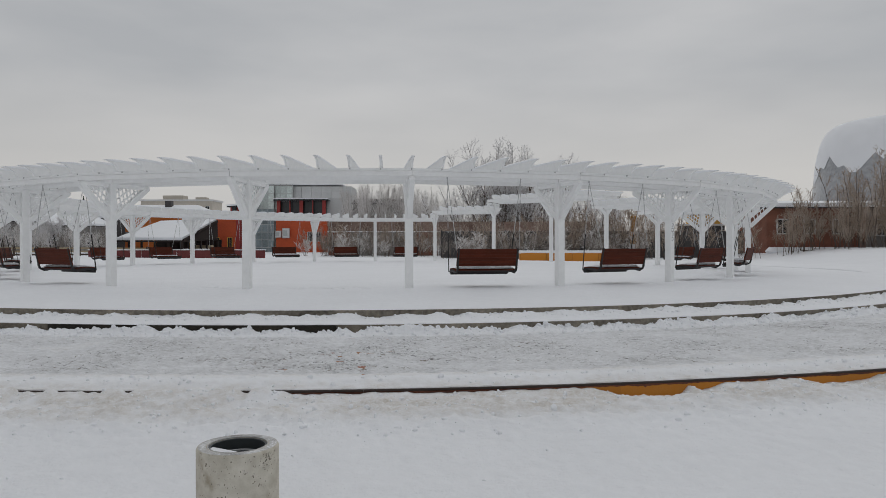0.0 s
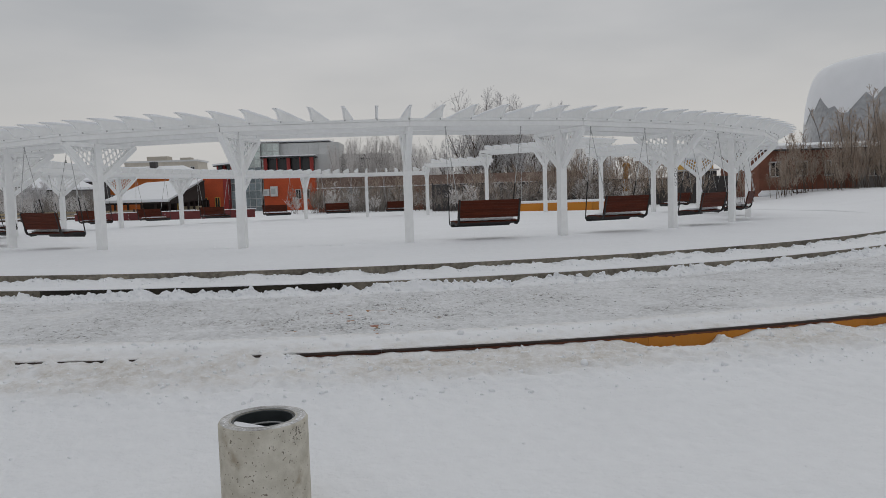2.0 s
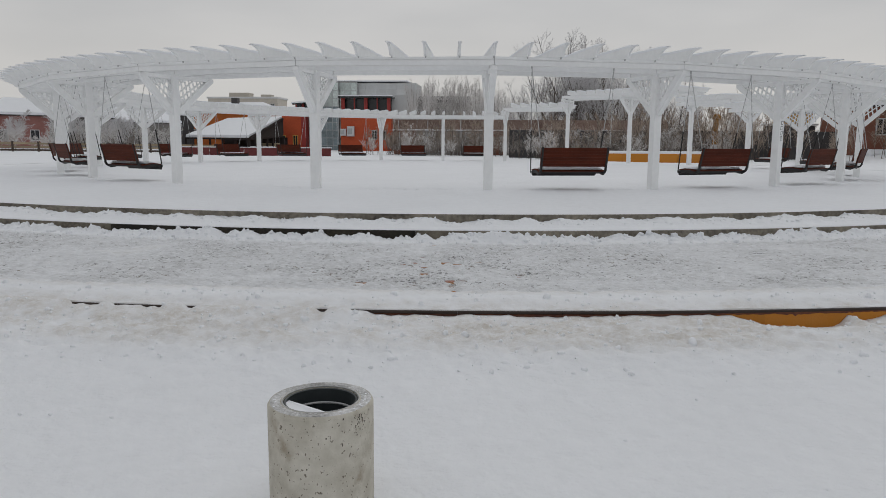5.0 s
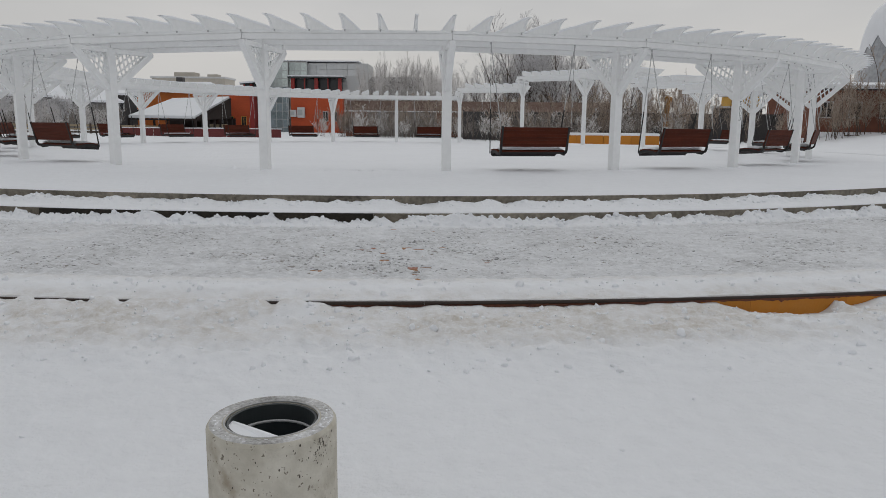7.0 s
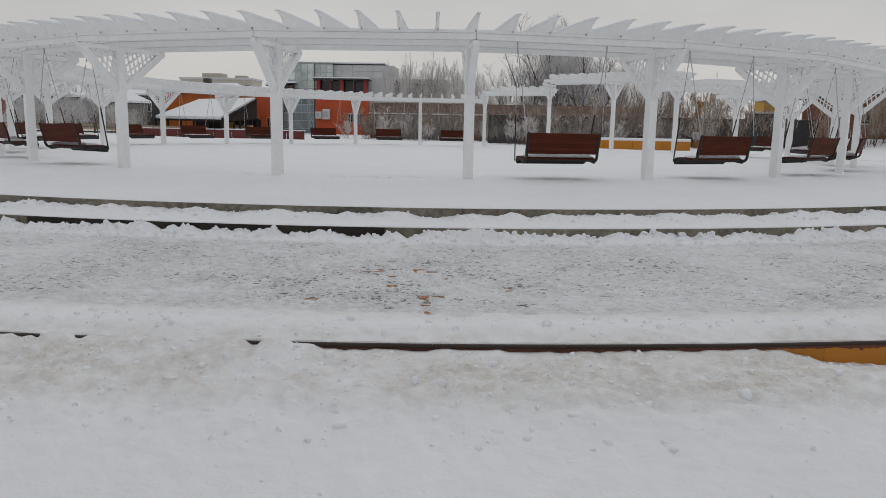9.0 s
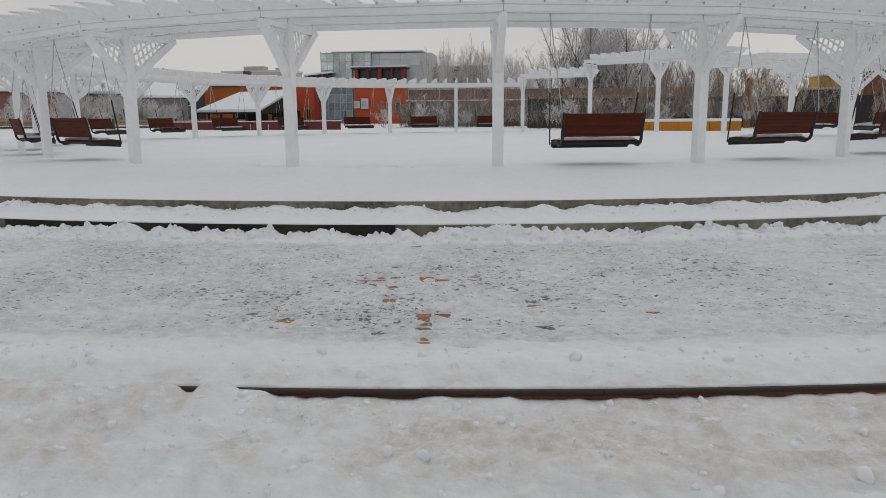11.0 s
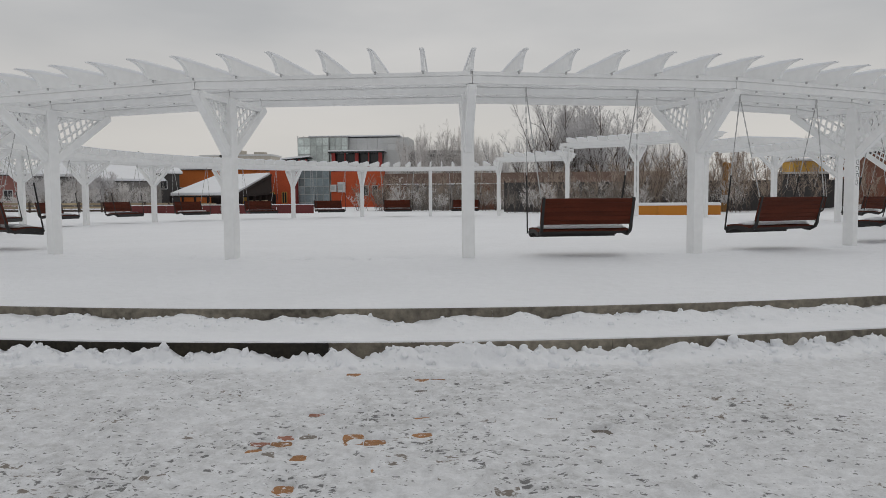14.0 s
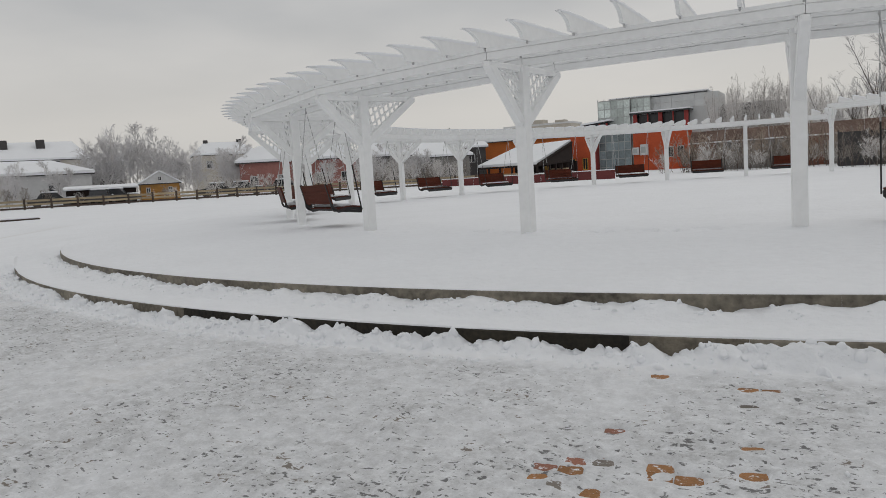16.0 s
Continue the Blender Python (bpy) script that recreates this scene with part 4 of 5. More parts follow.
def gable_roof(W, D, H, rise, over, thick, hip=0.0):
    """A roof over a plan of W x D with its ridge along x; hip draws the ridge's ends in."""
    x, y = W / 2 + over, D / 2 + over
    bm = bmesh.new()
    low = [bm.verts.new(p) for p in ((-x, -y, H), (x, -y, H), (x, y, H), (-x, y, H))]
    lowt = [bm.verts.new((v.co.x, v.co.y, v.co.z + thick)) for v in low]
    rl, rr = bm.verts.new((-x + hip, 0, H + rise + thick)), bm.verts.new((x - hip, 0, H + rise + thick))
    bm.faces.new(low[::-1])
    for k in range(4):
        bm.faces.new((low[k], low[(k + 1) % 4], lowt[(k + 1) % 4], lowt[k]))
    bm.faces.new((lowt[0], lowt[1], rr, rl))
    bm.faces.new((lowt[2], lowt[3], rl, rr))
    bm.faces.new((lowt[1], lowt[2], rr))
    bm.faces.new((lowt[3], lowt[0], rl))
    bmesh.ops.recalc_face_normals(bm, faces=bm.faces)
    return bm


def house(name, m, W, D, H, wall, label, rise=2.0, over=0.5, hip=0.0, roof=None, thick=0.3, windows=(), glass=None, casing=None, eave=True, chimneys=(), category="house"):
    h = thing(name, m, label, category)
    part("wall", box_bm((0, 0, H / 2 - 0.5), (W, D, H + 1.0)), wall, h)
    if eave:
        part("eave_board", box_bm((0, 0, H + 0.06), (W + 2 * over - 0.1, D + 2 * over - 0.1, 0.12)), M_ROOFDK, h, "dark eave board")
    part("roof", gable_roof(W, D, H + 0.12, rise, over, thick, hip), roof or M_SNOW, h, "snow-covered roof")
    for cx, cz, w, hh in windows:
        window(h, cx, cz, w, hh, -D / 2, glass or M_DARK, casing or M_PALE)
    for cx, cy, w, hh in chimneys:
        part("chimney", box_bm((cx, cy, H + rise * 0.6 + hh / 2), (w, w, hh + 1.0), None, 0.02), M_ROOFDK, h)
    return h


# office with red tower, glass curtain wall and grey upper storey
office = thing("office_building", pose(0, 85, 0), "red office building with glass curtain wall and grey panelled top", "building")
part("core_wall", box_bm((-20.5, 4.5, 5.4), (15.6, 7.0, 11.6)), M_PANEL, office)
for i in range(8):
    for j in range(9):
        part("glass_pane", box_bm((-29.55 + 0.98 * i, -0.4 + (0.5 if i > 4 else 0), 0.5 + 1.26 * j), (0.90, 0.06, 1.16)), M_GLASS if j > 5 or i > 4 else M_GLASSDK, office)
for i in range(9):
    part("mullion", box_bm((-30.04 + 0.98 * i, -0.42 + (0.5 if i > 5 else 0), 5.5), (0.08, 0.14, 12.0)), M_MULL, office)
for j in range(10):
    part("transom", box_bm((-27.6, -0.42, -0.13 + 1.26 * j), (4.9, 0.12, 0.08)), M_MULL, office)
    part("transom", box_bm((-23.65, 0.08, -0.13 + 1.26 * j), (2.9, 0.12, 0.08)), M_MULL, office)
part("side_wall", box_bm((-26.2, 3.3, 5.4), (7.6, 6.4, 11.9)), M_GREYWALL, office)
for i in range(6):
    for j in range(2):
        part("facade_panel", box_bm((-23.4 + 1.66 * i, 0.93, 9.75 + 0.98 * j), (1.62, 0.1, 0.94)), M_PANEL, office)
part("parapet_snow", box_bm((-21.3, 4.2, 11.5), (14.6, 7.6, 0.22), None, 0.08), M_SNOW, office)
part("red_tower", box_bm((-20.6, 0.2, 2.2), (8.2, 2.2, 7.4)), M_RED, office, "orange-red rendered tower")
# solid dark block stands for the shade inside the open loggia
part("tower_loggia", box_bm((-20.6, 0.7, 7.3), (7.8, 1.4, 2.8)), M_DARK, office)
for k in range(5):
    part("tower_post", box_bm((-24.3 + 1.85 * k, -0.75, 7.3), (0.55 if k in (0, 2, 4) else 0.14, 0.4, 2.9)), M_REDDK, office)
part("tower_rail", box_bm((-20.6, -0.8, 6.15), (8.0, 0.3, 0.5)), M_REDDK, office)
part("tower_roof", box_bm((-20.6, 0.0, 8.85), (8.8, 2.9, 0.22)), M_DARK, office)
part("tower_roof_snow", box_bm((-20.6, 0.0, 9.06), (8.8, 2.9, 0.2), None, 0.06), M_SNOW, office)
for cx in (-19.2, -17.8):
    window(office, cx, 2.9, 0.8, 1.5, -0.9, M_DARK, M_PALE)
for cx, cz, w, h in ((-24.25, 3.3, 1.0, 1.1), (-23.0, 3.45, 1.15, 1.6)):
    ac = part("air_conditioner", box_bm((cx, -1.25, cz), (w, 0.5, h), None, 0.04), M_PALE, office, "white air-conditioning unit")
    part("fan_grille", box_bm((cx - 0.1, -1.52, cz), (w * 0.6, 0.04, h * 0.55), None, 0.015), M_MULL, ac)
part("red_wing", box_bm((-32.4, 0.6, 3.0), (3.6, 5.0, 6.69)), M_RED, office, "orange-red wing")
part("wing_corner", box_bm((-30.5, -0.5, 3.6), (0.7, 3.2, 8.2)), M_REDDK, office)
# gallery filled with a dark block; its shade is put into the colour
part("wing_loggia", box_bm((-29.96, -0.3, 7.08), (3.4, 3.6, 1.47)), M_DARK, office)
for k in range(4):
    part("wing_post", box_bm((-31.61 + 1.1 * k, -2.1, 7.08), (0.22, 0.22, 1.47)), M_REDDK, office)
part("wing_roof", box_bm((0, 0, 0), (4.6, 4.6, 0.25), pose(-29.96, -0.3, 8.07, 0, -5, 0)), M_SNOW, office)
part("wing_eave", box_bm((0, 0, -0.2), (4.5, 4.5, 0.16), pose(-29.96, -0.3, 8.07, 0, -5, 0)), M_DARK, office)
for cx in (-33.9, -31.9):
    window(office, cx, 1.9, 0.75, 1.7, -1.9, M_DARK, M_YELLOW)
part("low_block", box_bm((-10.2, 6.0, 4.0), (11.0, 9.0, 9.2)), M_GREYWALL, office, "grey rear block")
part("low_roof", gable_roof(11.0, 9.0, 0, 1.0, 0.4, 0.2), M_ROOFDK, office).matrix_basis = pose(-10.2, 6.0, 8.3)
for k in range(4):
    window(office, -14.2 + 2.6 * k, 5.4, 1.5, 1.4, 1.5, M_DARK, M_GREYWALL)

house("orange_house", pose(-46.5, 94, 0.4), 16, 9, 6.2, M_ORANGEWALL, "orange rendered house with snowy hipped roof", rise=1.6, over=0.7, hip=3, windows=[(-5, 2.6, 1.2, 1.5), (-1, 2.6, 1.2, 1.5), (3, 2.6, 1.2, 1.5)], chimneys=[(1.0, -1, 1.1, 1.2)])

# timber pavilion before it: a broad snowy slope, with the boarded gable end beside it
pav = thing("timber_pavilion", Matrix(), "dark timber pavilion with a broad thick-snowed roof slope", "pavilion")
E0, E1, G1, G0 = Vector((-34.2, 68.4, 2.20)), Vector((-47.0, 76.1, 2.29)), Vector((-32.9, 79.4, 5.26)), Vector((-44.6, 86.9, 5.20))
B1 = Vector((-32.1, 77.6, 2.67))
bm = bmesh.new()
low = [bm.verts.new(p) for p in (E0, E1, G0, G1)]
top = [bm.verts.new(p + Vector((0, 0, 0.4))) for p in (E0, E1, G0, G1)]
bm.faces.new(top)
bm.faces.new(low[::-1])
for k in range(4):
    bm.faces.new((low[k], low[(k + 1) % 4], top[(k + 1) % 4], top[k]))
bmesh.ops.recalc_face_normals(bm, faces=bm.faces)
part("roof", bm, M_SNOW, pav, "thick snow on the roof")
bm = bmesh.new()
tri_a = [bm.verts.new(p) for p in (E0 + Vector((0.2, 0.4, -0.1)), B1, G1 + Vector((0.1, 0.3, -0.1)))]
tri_b = [bm.verts.new(v.co + Vector((-0.2, 0.2, 0))) for v in tri_a]
bm.faces.new(tri_a)
bm.faces.new(tri_b[::-1])
for k in range(3):
    bm.faces.new((tri_a[k], tri_a[(k + 1) % 3], tri_b[(k + 1) % 3], tri_b[k]))
bmesh.ops.recalc_face_normals(bm, faces=bm.faces)
part("gable_end", bm, M_TIMBER, pav, "dark boarded gable")
part("barge_board", bar_bm(E0 + Vector((0.2, -0.1, 0.0)), G1 + Vector((0.2, -0.1, 0.0)), 0.2, 0.3), M_TIMBER, pav)
part("eaves_beam", bar_bm(E0 + Vector((0, 0, -0.15)), E1 + Vector((0, 0, -0.15)), 0.25, 0.25), M_TIMBER, pav)
part("end_beam", bar_bm(E0 + Vector((0, 0, -0.15)), B1 + Vector((0, 0, -0.15)), 0.25, 0.25), M_TIMBER, pav)
# walls under the roof: near-black colour stands for the dim interior
back_l, back_r = E1.lerp(G0, 0.9), G1.lerp(G0, 0.45)
part("back_wall", bar_bm((back_l.x, back_l.y, 0.8), (back_r.x, back_r.y, 0.8), 0.2, 3.2), M_TIMBER, pav)
part("inner_wall", bar_bm((back_r.x, back_r.y, 0.8), (B1.x - 0.4, B1.y + 3.0, 0.8), 0.2, 3.2), M_TIMBER, pav)
for k in range(6):
    p = E0.lerp(E1, k / 5)
    part("pavilion_post", box_bm((p.x, p.y, 0.9), (0.25, 0.25, 2.6)), M_TIMBER, pav)
    q = E0.lerp(B1, (k + 1) / 6)
    part("pavilion_post", box_bm((q.x, q.y, 0.9), (0.25, 0.25, 2.6)), M_TIMBER, pav)
    for a, b in ((E0.lerp(E1, k / 6), E0.lerp(E1, (k + 0.94) / 6)), (E0.lerp(B1, k / 6), E0.lerp(B1, (k + 0.94) / 6))):
        part("rail_panel", bar_bm((a.x, a.y, 0.3), (b.x, b.y, 0.3), 0.1, 1.2), M_MAROON, pav)
mid_in = E0.lerp(B1, 0.6)
part("counter", box_bm((mid_in.x - 0.6, mid_in.y + 1.6, 0.9), (2.6, 1.2, 1.2)), M_FENCE, pav, "pale wooden counter")
# yellow paint stands for the lit spot; the panel gives no light
part("lit_panel", box_bm((mid_in.x - 2.4, mid_in.y + 1.4, 1.5), (0.7, 0.3, 0.9)), M_YELLOW, pav)
part("rail_snow", bar_bm((E0.x, E0.y, 0.95), (B1.x, B1.y, 0.95), 0.2, 0.1), M_SNOW, pav)

maroon = thing("low_fence", pose(-20.5, 30, 0.1), "low maroon board fence capped with snow", "fence")
for k in range(10):
    part("fence_board", box_bm((-7.0 + 1.55 * k, 0, 0.45), (1.5, 0.08, 1.0)), M_MAROON, maroon)
part("fence_snow", box_bm((0, 0, 0.98), (15.6, 0.16, 0.07), None, 0.03), M_SNOW, maroon)

apt = thing("apartment_block", pose(-76, 182, 0), "distant beige apartment block with flat roof", "building")
part("wall", box_bm((0, 0, 7.2), (21, 9, 14.6)), M_BEIGE, apt)
part("roof", box_bm((0, 0, 14.7), (21.6, 9.6, 0.5)), M_PALE, apt)
part("roof_hut", box_bm((-2, 0, 15.5), (6, 4, 1.6)), M_BEIGE, apt)
part("roof_hut", box_bm((6, 0, 15.3), (3, 3, 1.0)), M_BEIGE, apt)
for i in range(9):
    for j in range(4):
        window(apt, -9 + 2.25 * i, 3.6 + 2.9 * j, 1.2, 1.3, -4.5, M_DARK, M_PALE)

# walls and screens behind the ring
back_wall = thing("long_shed", pose(3.5, 46, 0.2), "long low grey-brown shed with rust-brown roof, dusted with frost", "shed")
for k in range(12):
    part("wall_panel", box_bm((-12.2 + 2.4 * k, 0, 1.3), (2.34, 0.16, 2.8)), M_GREYWALL if k % 4 else M_BRICK, back_wall)
part("eave_snow", box_bm((1, -0.2, 2.76), (29, 0.5, 0.12), None, 0.04), M_SNOW, back_wall, "line of snow along the eave")
for k in range(12):
    part("roof_sheet", box_bm((0, 0, 0), (2.36, 1.7, 0.06), pose(-12.2 + 2.4 * k, 0.5, 3.3, 42, 0, 0)), M_RUSTROOF, back_wall)
dark_fence = thing("dark_fence", pose(15.5, 31, 0.2), "dark sheet-metal fence behind frosted shrubs", "fence")
for k in range(14):
    part("fence_panel", box_bm((-12.0 + 1.9 * k, 0, 1.25), (1.84, 0.06, 2.5)), M_DKWALL, dark_fence)
for k in range(15):
    part("fence_post", box_bm((-12.95 + 1.9 * k, -0.06, 1.3), (0.09, 0.09, 2.65)), M_DKWALL, dark_fence)

planter = thing("timber_planter", pose(11.6, 16.9, 0.2, 0, 0, -3), "long low orange timber planter capped with snow", "planter")
for k in range(4):
    part("planter_board", box_bm((-2.6 + 1.75 * k, -0.5, 0.36), (1.72, 0.06, 0.86), None, 0.006), M_ORANGE, planter)
part("planter_end", box_bm((-3.5, 0, 0.32), (0.06, 1.0, 0.76)), M_ORANGE, planter)
part("planter_end", box_bm((3.54, 0, 0.32), (0.06, 1.0, 0.76)), M_ORANGE, planter)
part("planter_back", box_bm((0, 0.5, 0.32), (7.0, 0.06, 0.76)), M_ORANGE, planter)
part("planter_snow", box_bm((0.0, 0, 0.80), (7.16, 1.1, 0.2), None, 0.05), M_SNOW, planter)

kiosk = thing("kiosk", pose(28.2, 38, 0.2), "small yellow kiosk with dark front", "kiosk")
part("wall", box_bm((0, 0, 2.0), (2.6, 2.4, 4.4)), M_YELLOW, kiosk)
part("roof", box_bm((0, 0, 4.35), (3.2, 3.0, 0.25), None, 0.08), M_SNOW, kiosk)
part("dark_screen", box_bm((-1.0, -2.2, 1.5), (4.4, 0.12, 3.2)), M_DKWALL, kiosk)
part("screen_beam", box_bm((-1.0, -2.2, 3.2), (4.8, 0.3, 0.16)), M_PALE, kiosk)

carving = thing("carved_post", pose(18.2, 26, 0.3), "carved brown wooden post with white lantern box", "wooden post")
bm = bmesh.new()
tube(bm, [(0, 0, 0), (0.02, 0, 1.2), (-0.02, 0, 2.2), (0.04, 0, 2.9), (0, 0, 3.3)], 0.24, 8, None, 0.16)
part("trunk", bm, M_WOODLAMP, carving)
part("carved_head", box_bm((0.08, 0, 0), (0.55, 0.4, 0.45), pose(0, 0, 3.35, 0, 12, 0), 0.1), M_WOODLAMP, carving)
part("lantern_box", box_bm((-0.1, -0.35, 1.0), (0.5, 0.35, 0.55), None, 0.04), M_PALE, carving)

# brick house and foil dome beyond the shrubs
brick_h = house("brick_house", pose(36, 31, 0.9), 13, 8, 3.6, M_BRICK, "red brick house with snowy roof behind bare shrubs", rise=0.45, over=0.3, windows=[(-5.2, 2.1, 0.9, 1.2), (-3.0, 2.1, 0.9, 1.2), (-0.6, 2.1, 0.9, 1.2)], casing=M_PALE)
part("siding", box_bm((4.1, -4.06, 1.9), (4.9, 0.1, 3.4)), M_GREYWALL, brick_h, "grey boarded siding")
for cx in (2.9, 5.4):
    window(brick_h, cx, 2.0, 0.9, 1.3, -4.12, M_DARK, M_PALE)
part("snow_skirt", box_bm((0, -4.6, 0.05), (13.4, 1.4, 0.7), pose(0, 0, 0, 0, 0, 0), 0.3), M_SNOW, brick_h, "drift of snow along the wall foot")
dome = thing("inflated_dome", pose(69.4, 60, 0), "large silvery inflated dome with snow on top", "dome")


def dome_bm(a, b, c, lo=0.0, grow=0.0, nu=96, nv=22):
    bm = bmesh.new()
    rows = []
    wob = random.Random(5)
    low = [lo + ((0.05 * math.sin(u * 0.8) + wob.uniform(-0.05, 0.04)) if lo else 0) for u in range(nu)]
    for j in range(nv + 1):
        row = []
        for u in range(nu):
            v = (low[u] + (1 - low[u]) * j / nv) * math.pi / 2
            rr = max(math.cos(v), 0.0) ** 0.115
            row.append(bm.verts.new(((a + grow) * rr * math.cos(u * math.tau / nu), (b + grow) * rr * math.sin(u * math.tau / nu), (c + grow) * math.sin(v))))
            if j == nv:
                break
        rows.append(row)
    for p, q in zip(rows, rows[1:]):
        for u in range(nu):
            bm.faces.new((p[u], p[(u + 1) % nu], q[(u + 1) % nu], q[u]) if len(q) > 1 else (p[u], p[(u + 1) % nu], q[0]))
    bmesh.ops.recalc_face_normals(bm, faces=bm.faces)
    return bm


part("foil_shell", dome_bm(18.5, 14, 17.4), M_DOME, dome, smooth=True)
part("dome_snow", dome_bm(18.5, 14, 17.4, 0.46, 0.05), M_SNOW, dome, "snow lying on the crown", smooth=True)

# far side of the park, beyond the rail fence
house("white_building", pose(-81.3, 19.5, 1.0, 0, 0, 60), 22, 10, 3.1, M_PALE, "long white building with snowy hipped roof", rise=1.5, over=0.4, hip=4, windows=[(-6.0, 1.6, 1.2, 1.4), (-1.5, 1.6, 1.2, 1.4), (3.0, 1.6, 1.2, 1.4), (7.2, 1.6, 1.2, 1.4)])
house("beige_block", pose(-112, 36, 1.0, 0, 0, 60), 30, 11, 6.4, M_BEIGE, "two-storey beige block with snowy dormered roof", rise=2.8, over=0.5, hip=2, windows=[(-11 + 3.6 * k, 5.6, 1.3, 1.5) for k in range(7)], chimneys=[(-6, -2, 1.2, 1.2), (-1, -2, 1.2, 1.2), (4, -2, 1.2, 1.2), (9, -2, 1.2, 1.2)])
house("dark_barn", pose(-104, 50, 1.0, 0, 0, 58), 9, 6, 5.8, M_ROOFDK, "dark wooden barn under snow", rise=0.8, over=0.3, windows=[(-2, 4.0, 1.0, 1.2), (1.5, 4.0, 1.0, 1.2)])
cot = house("ochre_cottage", pose(-62.8, 28.4, 0.9, 0, 0, 54), 5.4, 5.0, 1.75, M_OCHRE, "small ochre cottage with white gable and snowy roof", rise=0.05, over=0.3, thick=0.04, windows=[(-1.7, 0.9, 0.5, 0.9), (1.4, 0.9, 0.5, 0.9)])
bm = bmesh.new()
prism(bm, [(-2.9, 1.9), (2.9, 1.9), (0, 3.3)], 5.2)
part("gable", bm, M_PALE, cot, "white boarded gable")
bm = bmesh.new()
for s in (-1, 1):
    add_bar(bm, (s * 3.15, 0, 1.86), (0, 0, 3.42), 5.7, 0.14)
part("gable_roof", bm, M_SNOW, cot)
cot.scale = (0.72, 0.72, 0.86)
window(cot, 0, 2.45, 0.45, 0.5, -2.62, M_DARK, M_PALE)
house("mansard_house", pose(-98, 73, 1.0, 0, 0, 52), 11, 9, 6.6, M_BEIGE, "old beige house with snowy mansard roof", rise=2.2, over=0.2, hip=2.5, chimneys=[(-3, 0, 0.8, 1.2), (3, 0, 0.8, 1.2)], windows=[(-3, 5.0, 1.0, 1.3), (0, 5.0, 1.0, 1.3), (3, 5.0, 1.0, 1.3)])
for x, y, w, wall, lab in ((-61.8, 44.8, 6.6, M_PINK, "faded red house with snowy pyramid roof"), (-56.2, 50.6, 6.4, M_PINK, "faded red house with steep snowy roof"), (-53.5, 58.5, 7.0, M_GREYWALL, "weathered grey house with snowy roof behind frosted trees"),
                           (-50.5, 68.0, 9.8, M_GREYWALL, "long grey house with low snowy roof behind shrubs")):
    house("village_house", pose(x, y, 0.7, 0, 0, 40), w, 6, 3.7 if w < 9 else 3.4, wall, lab, rise=1.8 if w < 9 else 1.2, over=0.5, hip=w / 2 - 0.6 if w < 9 else 1.5, windows=[(-w / 4, 1.5, 0.9, 1.2), (w / 4, 1.5, 0.9, 1.2)])
house("dark_house", pose(-56, 80, 0.6, 0, 0, 40), 14, 8, 5.0, M_ROOFDK, "dark two-storey house with snowy roof", rise=1.4, over=0.4, windows=[(-4.5 + 3 * k, 3.4, 1.2, 1.3) for k in range(4)])

# snowed-in cars behind the fence
def build_car():
    c = new("parked_car")
    bm = bmesh.new()
    prism(bm, [(-2.1, 0.3), (2.1, 0.3), (2.15, 0.7), (1.3, 0.85), (-1.2, 0.9), (-2.1, 0.8)], 1.7)
    part("body", bm, M_DKWALL, c)
    bm = bmesh.new()
    prism(bm, [(-1.3, 0.88), (1.0, 0.85), (0.45, 1.38), (-0.9, 1.4)], 1.5)
    part("cabin", bm, M_DARK, c, "dark glazed cabin")
    part("snow_cover", box_bm((-0.2, 0, 1.46), (1.5, 1.4, 0.16), None, 0.06), M_SNOW, c)
    part("bonnet_snow", box_bm((1.6, 0, 0.86), (0.9, 1.5, 0.14), None, 0.05), M_SNOW, c)
    for sx in (-1.3, 1.3):
        for sy in (-0.8, 0.8):
            bm = bmesh.new()
            bmesh.ops.create_cone(bm, cap_ends=True, segments=16, radius1=0.32, radius2=0.32, depth=0.2, matrix=pose(sx, sy, 0.32, 90, 0, 0))
            part("wheel", bm, M_ROOFDK, c)
    return tagged(c, "dark parked car under a cap of snow", "car", "cars parked behind the fence")


car = build_car()
car_spots = ((-61.5, 22.0, 40), (-60.5, 19.5, 130), (-64.8, 17.2, 60), (-56.0, 30.5, 35), (-54.3, 32.4, 50), (-51.0, 35.5, 30))
car.matrix_basis = pose(car_spots[0][0], car_spots[0][1], 0.75, 0, 0, car_spots[0][2])
for cx, cy, ct in car_spots[1:]:
    copy_thing(car, pose(cx, cy, 0.72, 0, 0, ct))
shed = thing("dark_shed", pose(-64.5, 22.5, 0.8, 0, 0, 55), "low dark shed under snow", "shed")
part("wall", box_bm((0, 0, 0.7), (6.5, 3, 1.7)), M_TIMBER, shed)
part("roof", box_bm((0, 0, 1.65), (7.0, 3.6, 0.25), pose(0, 0, 0, 4, 0, 0), 0.08), M_SNOW, shed)

# rail fence round the park
fence = thing("rail_fence", Matrix(), "weathered two-rail wooden park fence in snow", "fence")
line = [(-76, -14), (-62, 2), (-58.3, 8.2), (-50, 19.5), (-44, 26), (-36, 32), (-30, 35.8), (-22, 38)]


def fence_ground(x, y):
    return float(ground_height(np.array([x], float), np.array([y], float))[0][0])


